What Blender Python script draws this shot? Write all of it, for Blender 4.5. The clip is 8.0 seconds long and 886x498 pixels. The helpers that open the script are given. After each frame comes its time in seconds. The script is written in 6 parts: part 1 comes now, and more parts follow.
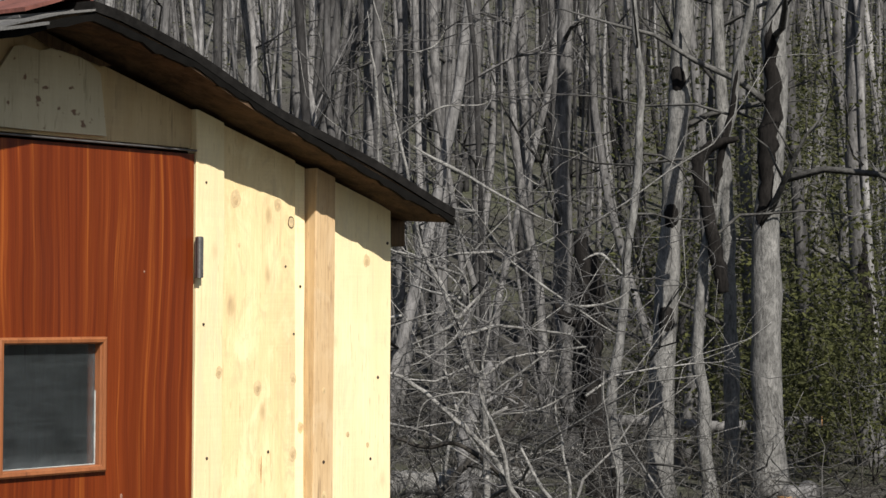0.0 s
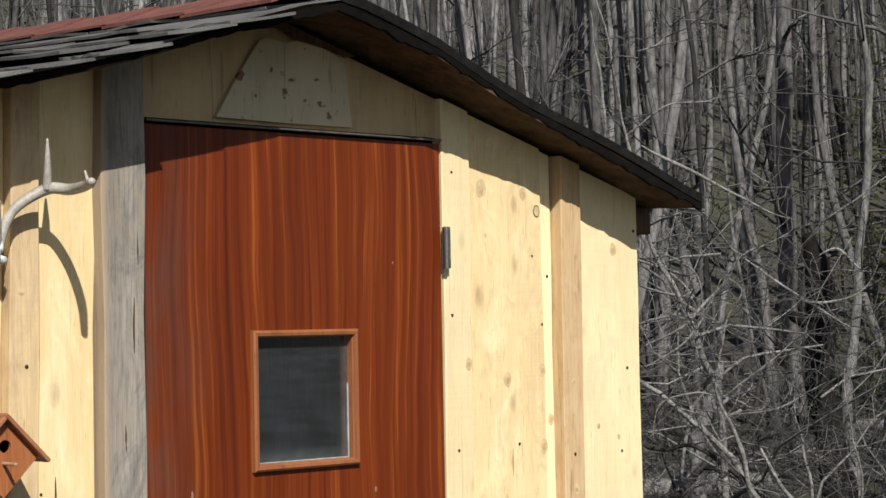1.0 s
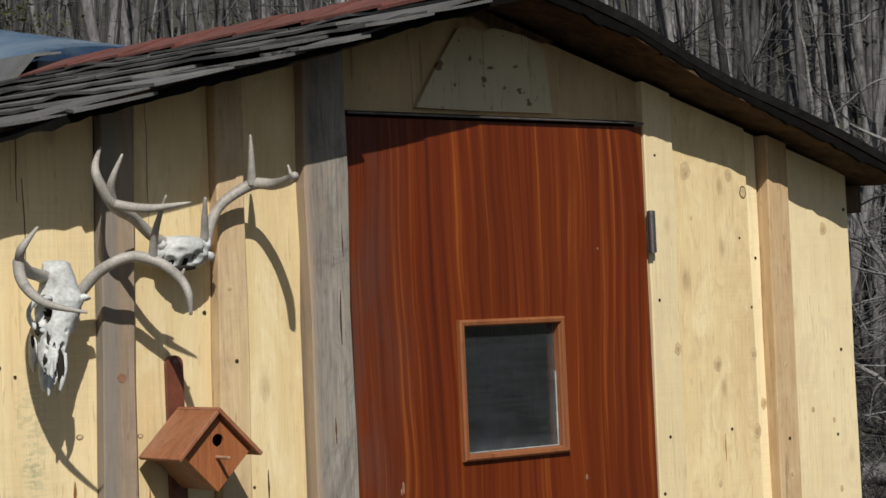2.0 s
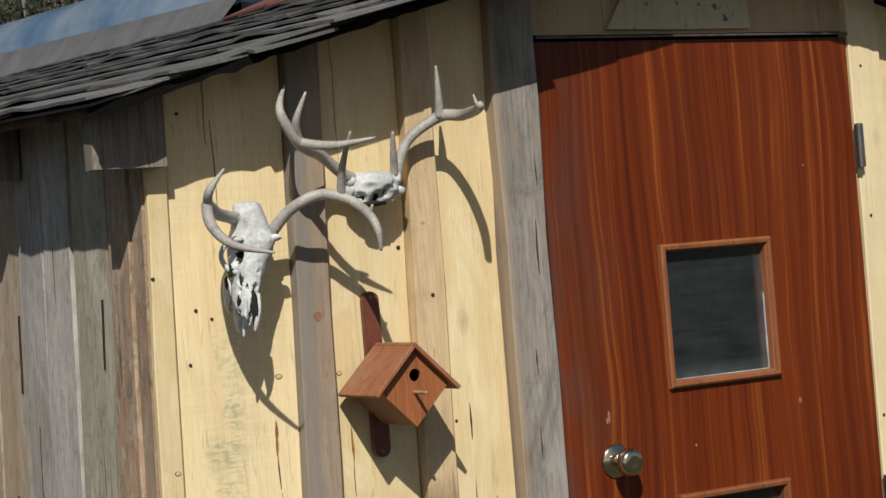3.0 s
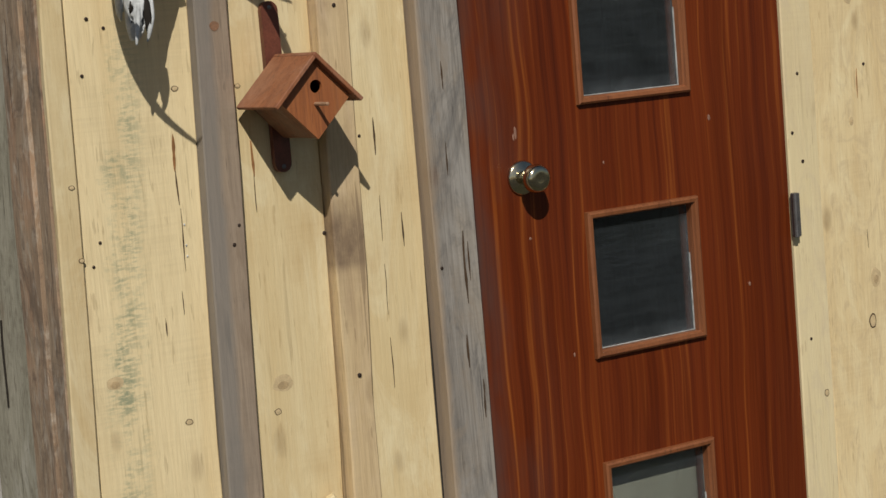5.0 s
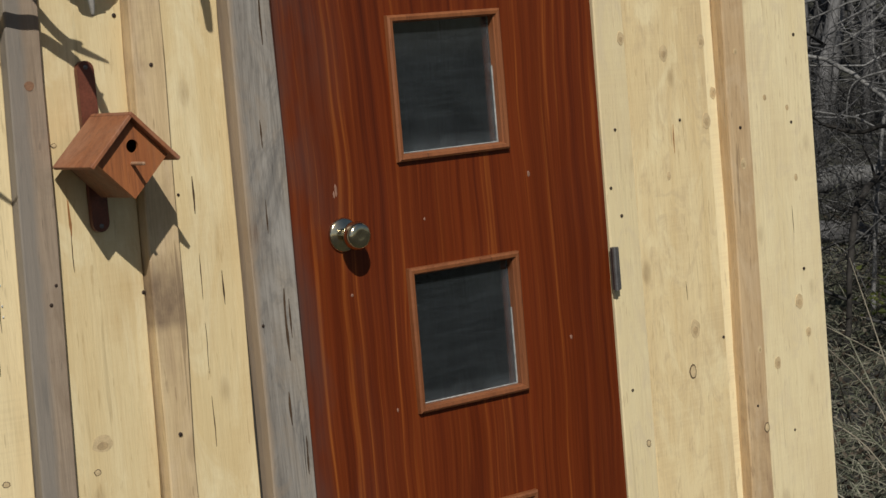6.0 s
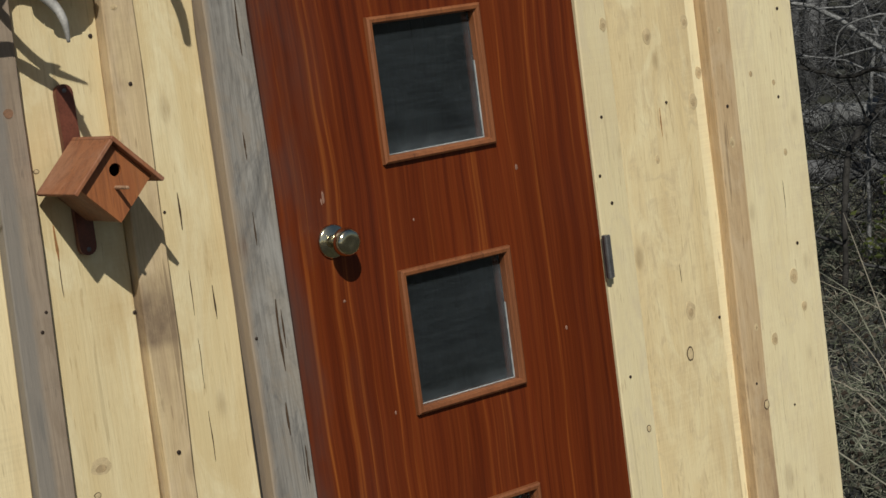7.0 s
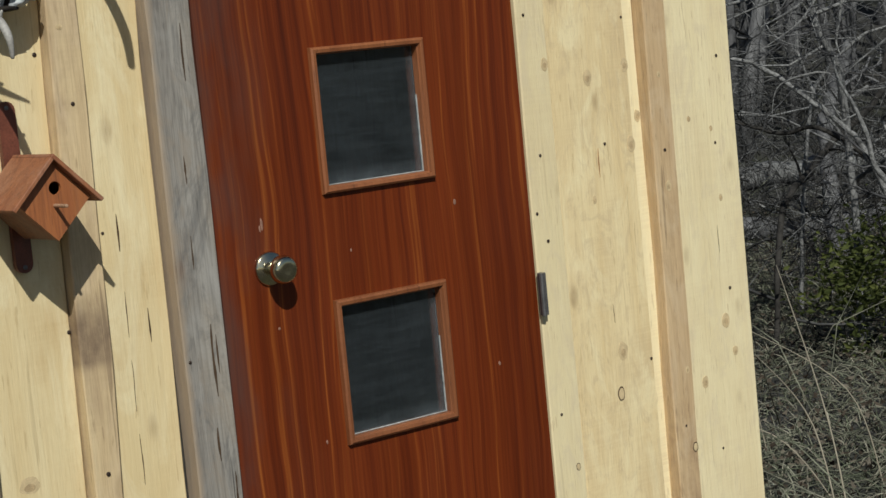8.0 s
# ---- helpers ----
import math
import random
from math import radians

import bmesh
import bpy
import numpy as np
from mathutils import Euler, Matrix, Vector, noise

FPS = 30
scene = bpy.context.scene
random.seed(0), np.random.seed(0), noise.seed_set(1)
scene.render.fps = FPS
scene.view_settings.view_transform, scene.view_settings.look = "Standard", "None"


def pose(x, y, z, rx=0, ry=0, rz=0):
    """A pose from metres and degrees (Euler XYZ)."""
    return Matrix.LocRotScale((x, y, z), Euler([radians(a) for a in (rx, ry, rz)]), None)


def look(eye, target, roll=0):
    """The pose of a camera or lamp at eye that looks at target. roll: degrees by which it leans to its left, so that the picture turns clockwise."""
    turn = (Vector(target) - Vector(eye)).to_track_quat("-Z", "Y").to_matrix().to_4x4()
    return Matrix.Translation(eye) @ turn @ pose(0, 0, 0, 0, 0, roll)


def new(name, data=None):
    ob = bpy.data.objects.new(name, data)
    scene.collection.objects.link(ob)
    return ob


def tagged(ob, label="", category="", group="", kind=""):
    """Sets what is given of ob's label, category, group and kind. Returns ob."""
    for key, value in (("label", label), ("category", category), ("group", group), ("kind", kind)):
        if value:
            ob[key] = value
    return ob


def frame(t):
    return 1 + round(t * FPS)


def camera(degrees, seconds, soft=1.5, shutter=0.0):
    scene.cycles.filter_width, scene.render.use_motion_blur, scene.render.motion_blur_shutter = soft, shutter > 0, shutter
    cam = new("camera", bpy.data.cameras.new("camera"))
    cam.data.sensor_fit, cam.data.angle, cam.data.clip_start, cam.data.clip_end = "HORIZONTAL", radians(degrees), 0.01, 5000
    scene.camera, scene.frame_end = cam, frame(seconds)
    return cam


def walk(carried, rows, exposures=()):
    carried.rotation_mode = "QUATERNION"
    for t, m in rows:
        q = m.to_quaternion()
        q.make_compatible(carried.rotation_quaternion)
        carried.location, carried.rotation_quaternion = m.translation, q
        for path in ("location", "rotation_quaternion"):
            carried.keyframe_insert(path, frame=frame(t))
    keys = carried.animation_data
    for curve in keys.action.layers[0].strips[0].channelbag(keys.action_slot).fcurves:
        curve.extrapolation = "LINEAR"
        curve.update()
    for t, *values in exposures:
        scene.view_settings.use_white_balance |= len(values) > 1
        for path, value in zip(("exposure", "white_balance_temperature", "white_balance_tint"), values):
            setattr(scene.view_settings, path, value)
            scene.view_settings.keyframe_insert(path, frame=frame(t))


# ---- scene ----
# ---------------- camera and its walk ----------------
cam = camera(26.0, 8.0, soft=1.5)
PATH = [
    (0, (-2.029, -3.042, 1.691), (-0.503, -1.751, 1.755), 0.2),
    (0.5, (-2.035, -2.975, 1.659), (-0.583, -1.601, 1.731), -0.5),
    (1, (-2.028, -2.946, 1.638), (-0.656, -1.492, 1.718), -1.1),
    (1.5, (-2.028, -2.926, 1.634), (-0.731, -1.405, 1.714), -1.6),
    (2.8, (-1.928, -2.94, 1.632), (-0.89, -1.231, 1.67), -4.3),
    (3, (-1.913, -2.932, 1.634), (-0.916, -1.198, 1.649), -4.7),
    (3.5, (-1.921, -2.898, 1.616), (-0.983, -1.132, 1.576), -5.4),
    (4, (-1.928, -2.862, 1.573), (-0.998, -1.094, 1.481), -5.3),
    (4.5, (-1.906, -2.856, 1.548), (-0.937, -1.115, 1.384), -5.3),
    (5, (-1.872, -2.858, 1.557), (-0.817, -1.177, 1.311), -4.8),
    (5.2, (-1.863, -2.866, 1.563), (-0.769, -1.212, 1.303), -4.6),
    (6.3, (-1.831, -2.912, 1.566), (-0.625, -1.33, 1.368), -5.3),
    (6.5, (-1.823, -2.909, 1.576), (-0.625, -1.321, 1.367), -6.3),
    (7, (-1.803, -2.896, 1.67), (-0.621, -1.305, 1.403), -7.5),
    (7.5, (-1.809, -2.893, 1.66), (-0.6, -1.319, 1.417), -7.2),
    (8, (-1.823, -2.912, 1.638), (-0.58, -1.361, 1.416), -5.5),
]
walk(cam, [(t, look(eye, target, roll)) for t, eye, target, roll in PATH],
     exposures=[(0.0, 0.59, 6600, 10), (0.5, 0.55, 6600, 10), (1.0, 0.4, 6550, 10), (1.25, 0.0, 6500, 10), (1.5, -0.12, 6500, 10), (1.8, -0.14, 6500, 10), (2.8, -0.05, 6500, 10),
                (3.5, -0.1, 6500, 10), (4.0, -0.25, 6500, 10), (5.0, -0.46, 6500, 10), (6.5, -0.38, 6400, 8), (7.0, -0.41, 6300, 6), (7.5, -0.4, 6150, 4), (8.0, -0.28, 6120, 5)])

# ---------------- sky and sun ----------------
SUN_FROM = Vector((-0.57, -1.0, 1.03)).normalized()
world = bpy.data.worlds.new("sky")
scene.world = world
world.use_nodes = True
wn = world.node_tree.nodes
sky = wn.new("ShaderNodeTexSky")
sky.sky_type = "NISHITA"
sky.sun_disc = False
sky.sun_elevation = math.asin(SUN_FROM.z)
sky.sun_rotation = math.atan2(SUN_FROM.x, SUN_FROM.y) % (2 * math.pi)
wn["Background"].inputs[1].default_value = 0.05
world.node_tree.links.new(sky.outputs[0], wn["Background"].inputs[0])
sun_data = bpy.data.lights.new("sun", "SUN")
sun_data.energy, sun_data.angle, sun_data.color = 4.5, radians(0.5), (1.0, 0.95, 0.86)
sun = new("sun", sun_data)
sun.matrix_world = look(SUN_FROM * 50, (0, 0, 0))

# ---------------- materials ----------------
def mat_base(name, rough=0.7, metal=0.0):
    m = bpy.data.materials.new(name)
    m.use_nodes = True
    t = m.node_tree
    b = t.nodes["Principled BSDF"]
    b.inputs["Roughness"].default_value = rough
    b.inputs["Metallic"].default_value = metal
    return m, t, b


def node(t, kind, **values):
    n = t.nodes.new(kind)
    for k, v in values.items():
        n.inputs[k.replace("_", " ")].default_value = v
    return n


def ramp(t, fac, stops):
    n = t.nodes.new("ShaderNodeValToRGB")
    e = n.color_ramp.elements
    while len(e) < len(stops):
        e.new(0.5)
    for el, (p, c) in zip(e, stops):
        el.position, el.color = p, (*c, 1) if len(c) == 3 else c
    t.links.new(fac, n.inputs[0])
    return n.outputs[0]


def grey(v):
    return (v, v, v)


def coords(t, scale, spread=7.0):
    """Object coordinates, shifted by a random amount for each object, then scaled."""
    tc = t.nodes.new("ShaderNodeTexCoord")
    oi = t.nodes.new("ShaderNodeObjectInfo")
    mul = t.nodes.new("ShaderNodeMath")
    mul.operation = "MULTIPLY"
    mul.inputs[1].default_value = spread
    t.links.new(oi.outputs["Random"], mul.inputs[0])
    add = t.nodes.new("ShaderNodeVectorMath")
    add.operation = "ADD"
    t.links.new(tc.outputs["Object"], add.inputs[0])
    t.links.new(mul.outputs[0], add.inputs[1])
    sc = t.nodes.new("ShaderNodeVectorMath")
    sc.operation = "MULTIPLY"
    sc.inputs[1].default_value = scale
    t.links.new(add.outputs[0], sc.inputs[0])
    return sc.outputs[0], oi.outputs["Random"]


def mix(t, fac, a, b, mode="MIX"):
    n = t.nodes.new("ShaderNodeMix")
    n.data_type, n.blend_type = "RGBA", mode
    for value, socket in ((fac, n.inputs[0]), (a, n.inputs[6]), (b, n.inputs[7])):
        if isinstance(value, (int, float)):
            socket.default_value = value
        elif isinstance(value, tuple):
            socket.default_value = (*value, 1)
        else:
            t.links.new(value, socket)
    return n.outputs[2]


def noise_tex(t, vec, scale, detail=4, rough=0.6, distort=0.0):
    n = node(t, "ShaderNodeTexNoise", Scale=scale, Detail=detail, Roughness=rough, Distortion=distort)
    t.links.new(vec, n.inputs["Vector"])
    return n.outputs["Fac"]


def bump(t, b, height, strength=0.3, dist=0.002):
    n = node(t, "ShaderNodeBump", Strength=strength, Distance=dist)
    t.links.new(height, n.inputs["Height"])
    t.links.new(n.outputs[0], b.inputs["Normal"])


def wood(name, light, mid, dark, knots=0.0, rough=0.7, grain=1.0, stain=None, stain_amount=0.5, vary=0.15, tones=None, cracks=0.5, saw=0.12, spots=0.0, mottle=None, mildew=None, edge_tone=None, smudge=None):
    """Sawn boards: long grain along z, broader tone bands, blotches and, for fresh pine, knots."""
    m, t, b = mat_base(name, rough)
    fine_vec, rnd = coords(t, (55, 55, 2.2))
    fine = noise_tex(t, fine_vec, 3.0, 5, 0.65, 0.4)
    band_vec, _ = coords(t, (16, 16, 0.9))
    band = noise_tex(t, band_vec, 1.0, 3, 0.5, 0.8)
    blot_vec, _ = coords(t, (6, 6, 3.2))
    blot = noise_tex(t, blot_vec, 1.3, 5, 0.6)
    col = ramp(t, band, [(0.3, mid), (0.62, light)])
    line = ramp(t, fine, [(0.36, grey(1.0)), (0.52, grey(0.0))])
    dim = t.nodes.new("ShaderNodeMath")
    dim.operation = "MULTIPLY"
    dim.inputs[1].default_value = 0.35 * grain
    t.links.new(line, dim.inputs[0])
    col = mix(t, dim.outputs[0], col, dark)
    # growth rings: thin contour lines of the broad bands
    ring_in = t.nodes.new("ShaderNodeMath")
    ring_in.operation = "MULTIPLY"
    ring_in.inputs[1].default_value = 95.0
    t.links.new(band, ring_in.inputs[0])
    ring = t.nodes.new("ShaderNodeMath")
    ring.operation = "SINE"
    t.links.new(ring_in.outputs[0], ring.inputs[0])
    col = mix(t, ramp(t, ring.outputs[0], [(0.35, grey(0.0)), (1.0, grey(0.3 * grain))]), col, tuple(0.45 * a + 0.55 * b for a, b in zip(mid, dark)))
    # saw marks across the board, in patches
    saw_vec, _ = coords(t, (5, 5, 210))
    sawn = noise_tex(t, saw_vec, 1.0, 2, 0.5)
    patch = ramp(t, blot, [(0.42, grey(0.0)), (0.62, grey(saw))])
    col = mix(t, mix(t, 1.0, ramp(t, sawn, [(0.4, grey(1.0)), (0.6, grey(0.0))]), patch, "MULTIPLY"), col, dark)
    # short dark checks along the grain
    check_vec, _ = coords(t, (75, 75, 3.0), 17.0)
    check = noise_tex(t, check_vec, 1.0, 2, 0.5)
    col = mix(t, ramp(t, check, [(0.68, grey(0.0)), (0.715, grey(cracks))]), col, tuple(c * 0.45 for c in dark))
    # short plucked dashes
    dash_vec, _ = coords(t, (150, 150, 17), 11.0)
    dash = noise_tex(t, dash_vec, 1.0, 2, 0.55)
    col = mix(t, ramp(t, dash, [(0.645, grey(0.0)), (0.7, grey(0.42))]), col, tuple(0.8 * c for c in dark))
    if stain:
        sfac = ramp(t, blot, [(0.5, grey(0.0)), (0.72, grey(stain_amount))])
        col = mix(t, sfac, col, stain)
    if mottle:
        mv, _ = coords(t, (1.0, 1.0, 0.42), 5.0)
        for k, (tint, size) in enumerate(mottle):
            patch_fac = ramp(t, noise_tex(t, mv, size, 5, 0.7, 0.6 + k), [(0.5, grey(0.0)), (0.66, grey(0.6))])
            col = mix(t, patch_fac, col, tint)
    if spots:
        sv, _ = coords(t, (1.0, 1.0, 1.3), 3.0)
        col = mix(t, ramp(t, noise_tex(t, sv, 26, 2, 0.5), [(0.655, grey(0.0)), (0.69, grey(spots))]), col, (0.16, 0.075, 0.045))
    if knots:
        kv, _ = coords(t, (7.5, 7.5, 3.6), 31.0)
        sp = t.nodes.new("ShaderNodeSeparateXYZ")
        cb = t.nodes.new("ShaderNodeCombineXYZ")
        su = t.nodes.new("ShaderNodeMath")
        t.links.new(kv, sp.inputs[0])
        t.links.new(sp.outputs[0], su.inputs[0])
        t.links.new(sp.outputs[1], su.inputs[1])
        t.links.new(su.outputs[0], cb.inputs[0])
        t.links.new(sp.outputs[2], cb.inputs[1])
        vo = node(t, "ShaderNodeTexVoronoi", Scale=1.0, Randomness=1.0)
        vo.voronoi_dimensions = "2D"
        t.links.new(cb.outputs[0], vo.inputs["Vector"])
        pick = t.nodes.new("ShaderNodeSeparateColor")
        t.links.new(vo.outputs["Color"], pick.inputs[0])
        chosen = ramp(t, pick.outputs[0], [(0.62, grey(0.0)), (0.7, grey(1.0))])
        wob = t.nodes.new("ShaderNodeMath")
        wob.operation = "MULTIPLY_ADD"
        wob.inputs[1].default_value = 0.3
        t.links.new(blot, wob.inputs[0])
        t.links.new(vo.outputs["Distance"], wob.inputs[2])
        halo = mix(t, 1.0, ramp(t, wob.outputs[0], [(0.17, grey(knots * 0.5)), (0.33, grey(0.0))]), chosen, "MULTIPLY")
        col = mix(t, halo, col, tuple(c * 0.5 + d * 0.5 for c, d in zip(mid, (0.25, 0.12, 0.04))))
        core = mix(t, 1.0, ramp(t, wob.outputs[0], [(0.16, grey(knots * 0.8)), (0.2, grey(knots * 0.45)), (0.235, grey(0.0))]), chosen, "MULTIPLY")
        col = mix(t, core, col, (0.16, 0.075, 0.03))
    tone = ramp(t, rnd, [(0.0, grey(1.0 - vary)), (1.0, grey(1.0))])
    col = mix(t, 1.0, col, tone, "MULTIPLY")
    if mildew or edge_tone or smudge:
        place = t.nodes.new("ShaderNodeTexCoord")
        xyz = t.nodes.new("ShaderNodeSeparateXYZ")
        t.links.new(place.outputs["Object"], xyz.inputs[0])
        rough_vec, _ = coords(t, (9, 9, 5), 2.0)
        ragged = noise_tex(t, rough_vec, 2.0, 5, 0.7)

    def across(x0, lean, wobble):
        """Distance to the right of a leaning line x = x0 + lean * (z - 1.6), made ragged."""
        a = t.nodes.new("ShaderNodeMath")
        a.operation = "MULTIPLY_ADD"
        a.inputs[1].default_value, a.inputs[2].default_value = -lean, 1.6 * lean - x0 - wobble * 0.5
        t.links.new(xyz.outputs[2], a.inputs[0])
        b2 = t.nodes.new("ShaderNodeMath")
        t.links.new(a.outputs[0], b2.inputs[0])
        t.links.new(xyz.outputs[0], b2.inputs[1])
        c2 = t.nodes.new("ShaderNodeMath")
        c2.operation = "MULTIPLY_ADD"
        c2.inputs[1].default_value = wobble
        t.links.new(ragged, c2.inputs[0])
        t.links.new(b2.outputs[0], c2.inputs[2])
        return c2.outputs[0]

    def fade(value, lo, hi):
        n = t.nodes.new("ShaderNodeMapRange")
        n.inputs[1].default_value, n.inputs[2].default_value = lo, hi
        t.links.new(value, n.inputs[0])
        return n.outputs[0]
    if edge_tone:
        x0, lean, tint, amount = edge_tone
        col = mix(t, mix(t, 1.0, fade(across(x0, lean, 0.02), 0.006, -0.006), grey(amount), "MULTIPLY"), col, tint)
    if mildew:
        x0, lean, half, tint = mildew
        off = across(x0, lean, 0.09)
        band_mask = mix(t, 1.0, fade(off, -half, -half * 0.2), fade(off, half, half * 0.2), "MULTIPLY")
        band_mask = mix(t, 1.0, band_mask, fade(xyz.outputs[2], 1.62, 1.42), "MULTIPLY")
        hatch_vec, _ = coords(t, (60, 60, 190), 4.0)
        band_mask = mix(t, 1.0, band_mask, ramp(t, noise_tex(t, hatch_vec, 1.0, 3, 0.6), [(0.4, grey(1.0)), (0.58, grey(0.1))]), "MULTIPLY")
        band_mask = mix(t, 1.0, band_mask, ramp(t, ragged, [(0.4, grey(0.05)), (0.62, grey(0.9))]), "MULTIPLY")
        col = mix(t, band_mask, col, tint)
    if smudge:
        z0, z1, tint = smudge
        zone = mix(t, 1.0, fade(xyz.outputs[2], z0 - 0.012, z0 + 0.006), fade(xyz.outputs[2], z1 + 0.03, z1 - 0.03), "MULTIPLY")
        zone = mix(t, 1.0, zone, ramp(t, ragged, [(0.3, grey(0.35)), (0.6, grey(0.95))]), "MULTIPLY")
        col = mix(t, zone, col, tint)
    if tones:
        col = mix(t, 1.0, col, ramp(t, rnd, tones), "MULTIPLY")
    t.links.new(col, b.inputs["Base Color"])
    relief = mix(t, 0.3, mix(t, 0.4, fine, check), dash)
    relief = mix(t, 0.1, relief, sawn)
    bump(t, b, relief, 0.75, 0.003)
    return m


def plain(name, colour, rough=0.6, metal=0.0, amount=0.25, scale=9.0, bumpy=0.15):
    m, t, b = mat_base(name, rough, metal)
    v, rnd = coords(t, (1, 1, 1))
    n1 = noise_tex(t, v, scale, 6, 0.6)
    n2 = noise_tex(t, v, scale * 9, 3, 0.6)
    low = tuple(c * (1 - amount) for c in colour)
    high = tuple(min(1, c * (1 + amount)) for c in colour)
    col = ramp(t, n1, [(0.3, low), (0.7, high)])
    speck = ramp(t, n2, [(0.3, grey(1 - amount)), (0.65, grey(1.0))])
    col = mix(t, 1.0, col, speck, "MULTIPLY")
    t.links.new(col, b.inputs["Base Color"])
    if bumpy:
        bump(t, b, n2, bumpy, 0.002)
    return m


SHADE_TONES = [(0.0, grey(0.8)), (1.0, grey(0.95))]
PINE = wood("fresh_pine", (0.81, 0.665, 0.39), (0.75, 0.585, 0.315), (0.58, 0.4, 0.19), 0.3, 0.65, 0.5, (0.6, 0.42, 0.2), 0.6,
            cracks=0.25, mottle=[((0.74, 0.58, 0.31), 5.0), ((0.88, 0.77, 0.5), 8.0), ((0.74, 0.59, 0.33), 19.0)])
PINE_PALE = wood("pale_pine", (0.84, 0.72, 0.45), (0.79, 0.66, 0.39), (0.6, 0.43, 0.24), 0.25, 0.65, 0.4, (0.7, 0.56, 0.34), 0.5, cracks=0.2,
                 mottle=[((0.76, 0.62, 0.36), 6.0), ((0.7, 0.58, 0.38), 17.0)])
PINE_ROUGH = wood("torn_grain_pine", (0.8, 0.65, 0.375), (0.74, 0.57, 0.305), (0.52, 0.35, 0.17), 0.45, 0.7, 0.45, (0.58, 0.43, 0.24), 0.6, 0.0, None, 0.3, 0.2,
                  mottle=[((0.69, 0.53, 0.29), 5.0), ((0.86, 0.74, 0.46), 8.0), ((0.6, 0.46, 0.27), 17.0)])
PINE_SAWN = wood("rough_sawn_pine", (0.88, 0.76, 0.48), (0.85, 0.72, 0.44), (0.7, 0.55, 0.32), 0.1, 0.7, 0.3, (0.76, 0.62, 0.38), 0.4, 0.0, None, 0.1, 0.45)
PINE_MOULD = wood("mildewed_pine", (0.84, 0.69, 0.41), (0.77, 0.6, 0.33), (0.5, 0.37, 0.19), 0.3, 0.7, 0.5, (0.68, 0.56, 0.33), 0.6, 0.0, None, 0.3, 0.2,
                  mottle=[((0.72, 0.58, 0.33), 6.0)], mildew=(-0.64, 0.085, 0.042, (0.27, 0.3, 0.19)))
BATTEN_TAN = wood("tan_batten", (0.68, 0.49, 0.28), (0.57, 0.39, 0.21), (0.3, 0.18, 0.09), 0.4, 0.75, 0.8, (0.3, 0.2, 0.12), 0.7,
                  mottle=[((0.34, 0.21, 0.12), 6.0), ((0.68, 0.52, 0.33), 9.0)])
BATTEN_SMUDGED = wood("smudged_tan_batten", (0.76, 0.59, 0.345), (0.69, 0.515, 0.29), (0.3, 0.18, 0.09), 0.3, 0.75, 0.7, (0.42, 0.3, 0.19), 0.6,
                      mottle=[((0.42, 0.29, 0.18), 6.0), ((0.7, 0.54, 0.35), 9.0)], smudge=(1.14, 1.24, (0.2, 0.135, 0.085)))
WEATHERED = wood("weathered_grey_wood", (0.505, 0.479, 0.444), (0.392, 0.365, 0.335), (0.13, 0.115, 0.1), 0.5, 0.85, 0.8, (0.33, 0.3, 0.27), 0.6, 0.12, SHADE_TONES, 0.9, 0.1,
                 mottle=[((0.34, 0.29, 0.24), 7.0), ((0.62, 0.6, 0.57), 11.0), ((0.24, 0.215, 0.195), 21.0)])
WEATHERED_GREEN = wood("lichen_grey_wood", (0.522, 0.479, 0.365), (0.409, 0.374, 0.278), (0.14, 0.125, 0.085), 0.5, 0.85, 0.7, (0.36, 0.33, 0.23), 0.6, 0.0, SHADE_TONES, 0.9, 0.1,
                       mottle=[((0.66, 0.63, 0.54), 9.0), ((0.3, 0.27, 0.19), 13.0), ((0.2, 0.17, 0.12), 24.0)])
WEATHERED_TAN = wood("weathered_tan_wood", (0.522, 0.418, 0.304), (0.418, 0.326, 0.235), (0.15, 0.11, 0.075), 0.5, 0.85, 0.7, (0.4, 0.27, 0.16), 0.6, 0.0, SHADE_TONES, 0.9, 0.1,
                     mottle=[((0.5, 0.33, 0.19), 5.0), ((0.58, 0.52, 0.43), 9.0), ((0.24, 0.18, 0.13), 21.0)])
WEATHERED_BLUE = wood("slate_grey_wood", (0.3, 0.3, 0.31), (0.2, 0.2, 0.21), (0.06, 0.058, 0.058), 0.5, 0.85, 0.8, (0.36, 0.34, 0.31), 0.6, 0.0, None, 0.9, 0.1)
JAMB_WOOD = wood("grey_split_jamb", (0.31, 0.283, 0.25), (0.205, 0.182, 0.158), (0.06, 0.052, 0.045), 0.4, 0.9, 1.1, (0.36, 0.3, 0.23), 0.7, 0.0, None, 1.0, 0.1,
                 mottle=[((0.36, 0.34, 0.315), 8.0), ((0.1, 0.096, 0.094), 13.0), ((0.27, 0.22, 0.17), 10.0)], edge_tone=(-0.106, 0.0, (0.36, 0.27, 0.185), 0.7))
RAFTER_WOOD = wood("dark_rafter_wood", (0.3, 0.26, 0.22), (0.17, 0.145, 0.12), (0.05, 0.04, 0.035), 0.3, 0.9, 1.5)
BATTEN_GREY = wood("grey_brown_batten", (0.4, 0.31, 0.225), (0.31, 0.235, 0.17), (0.12, 0.09, 0.065), 0.45, 0.8, 0.9, (0.22, 0.19, 0.16), 0.6, 0.1,
                   mottle=[((0.36, 0.28, 0.21), 7.0), ((0.26, 0.19, 0.13), 15.0)], edge_tone=(-0.499, 0.026, (0.2, 0.19, 0.175), 0.65))
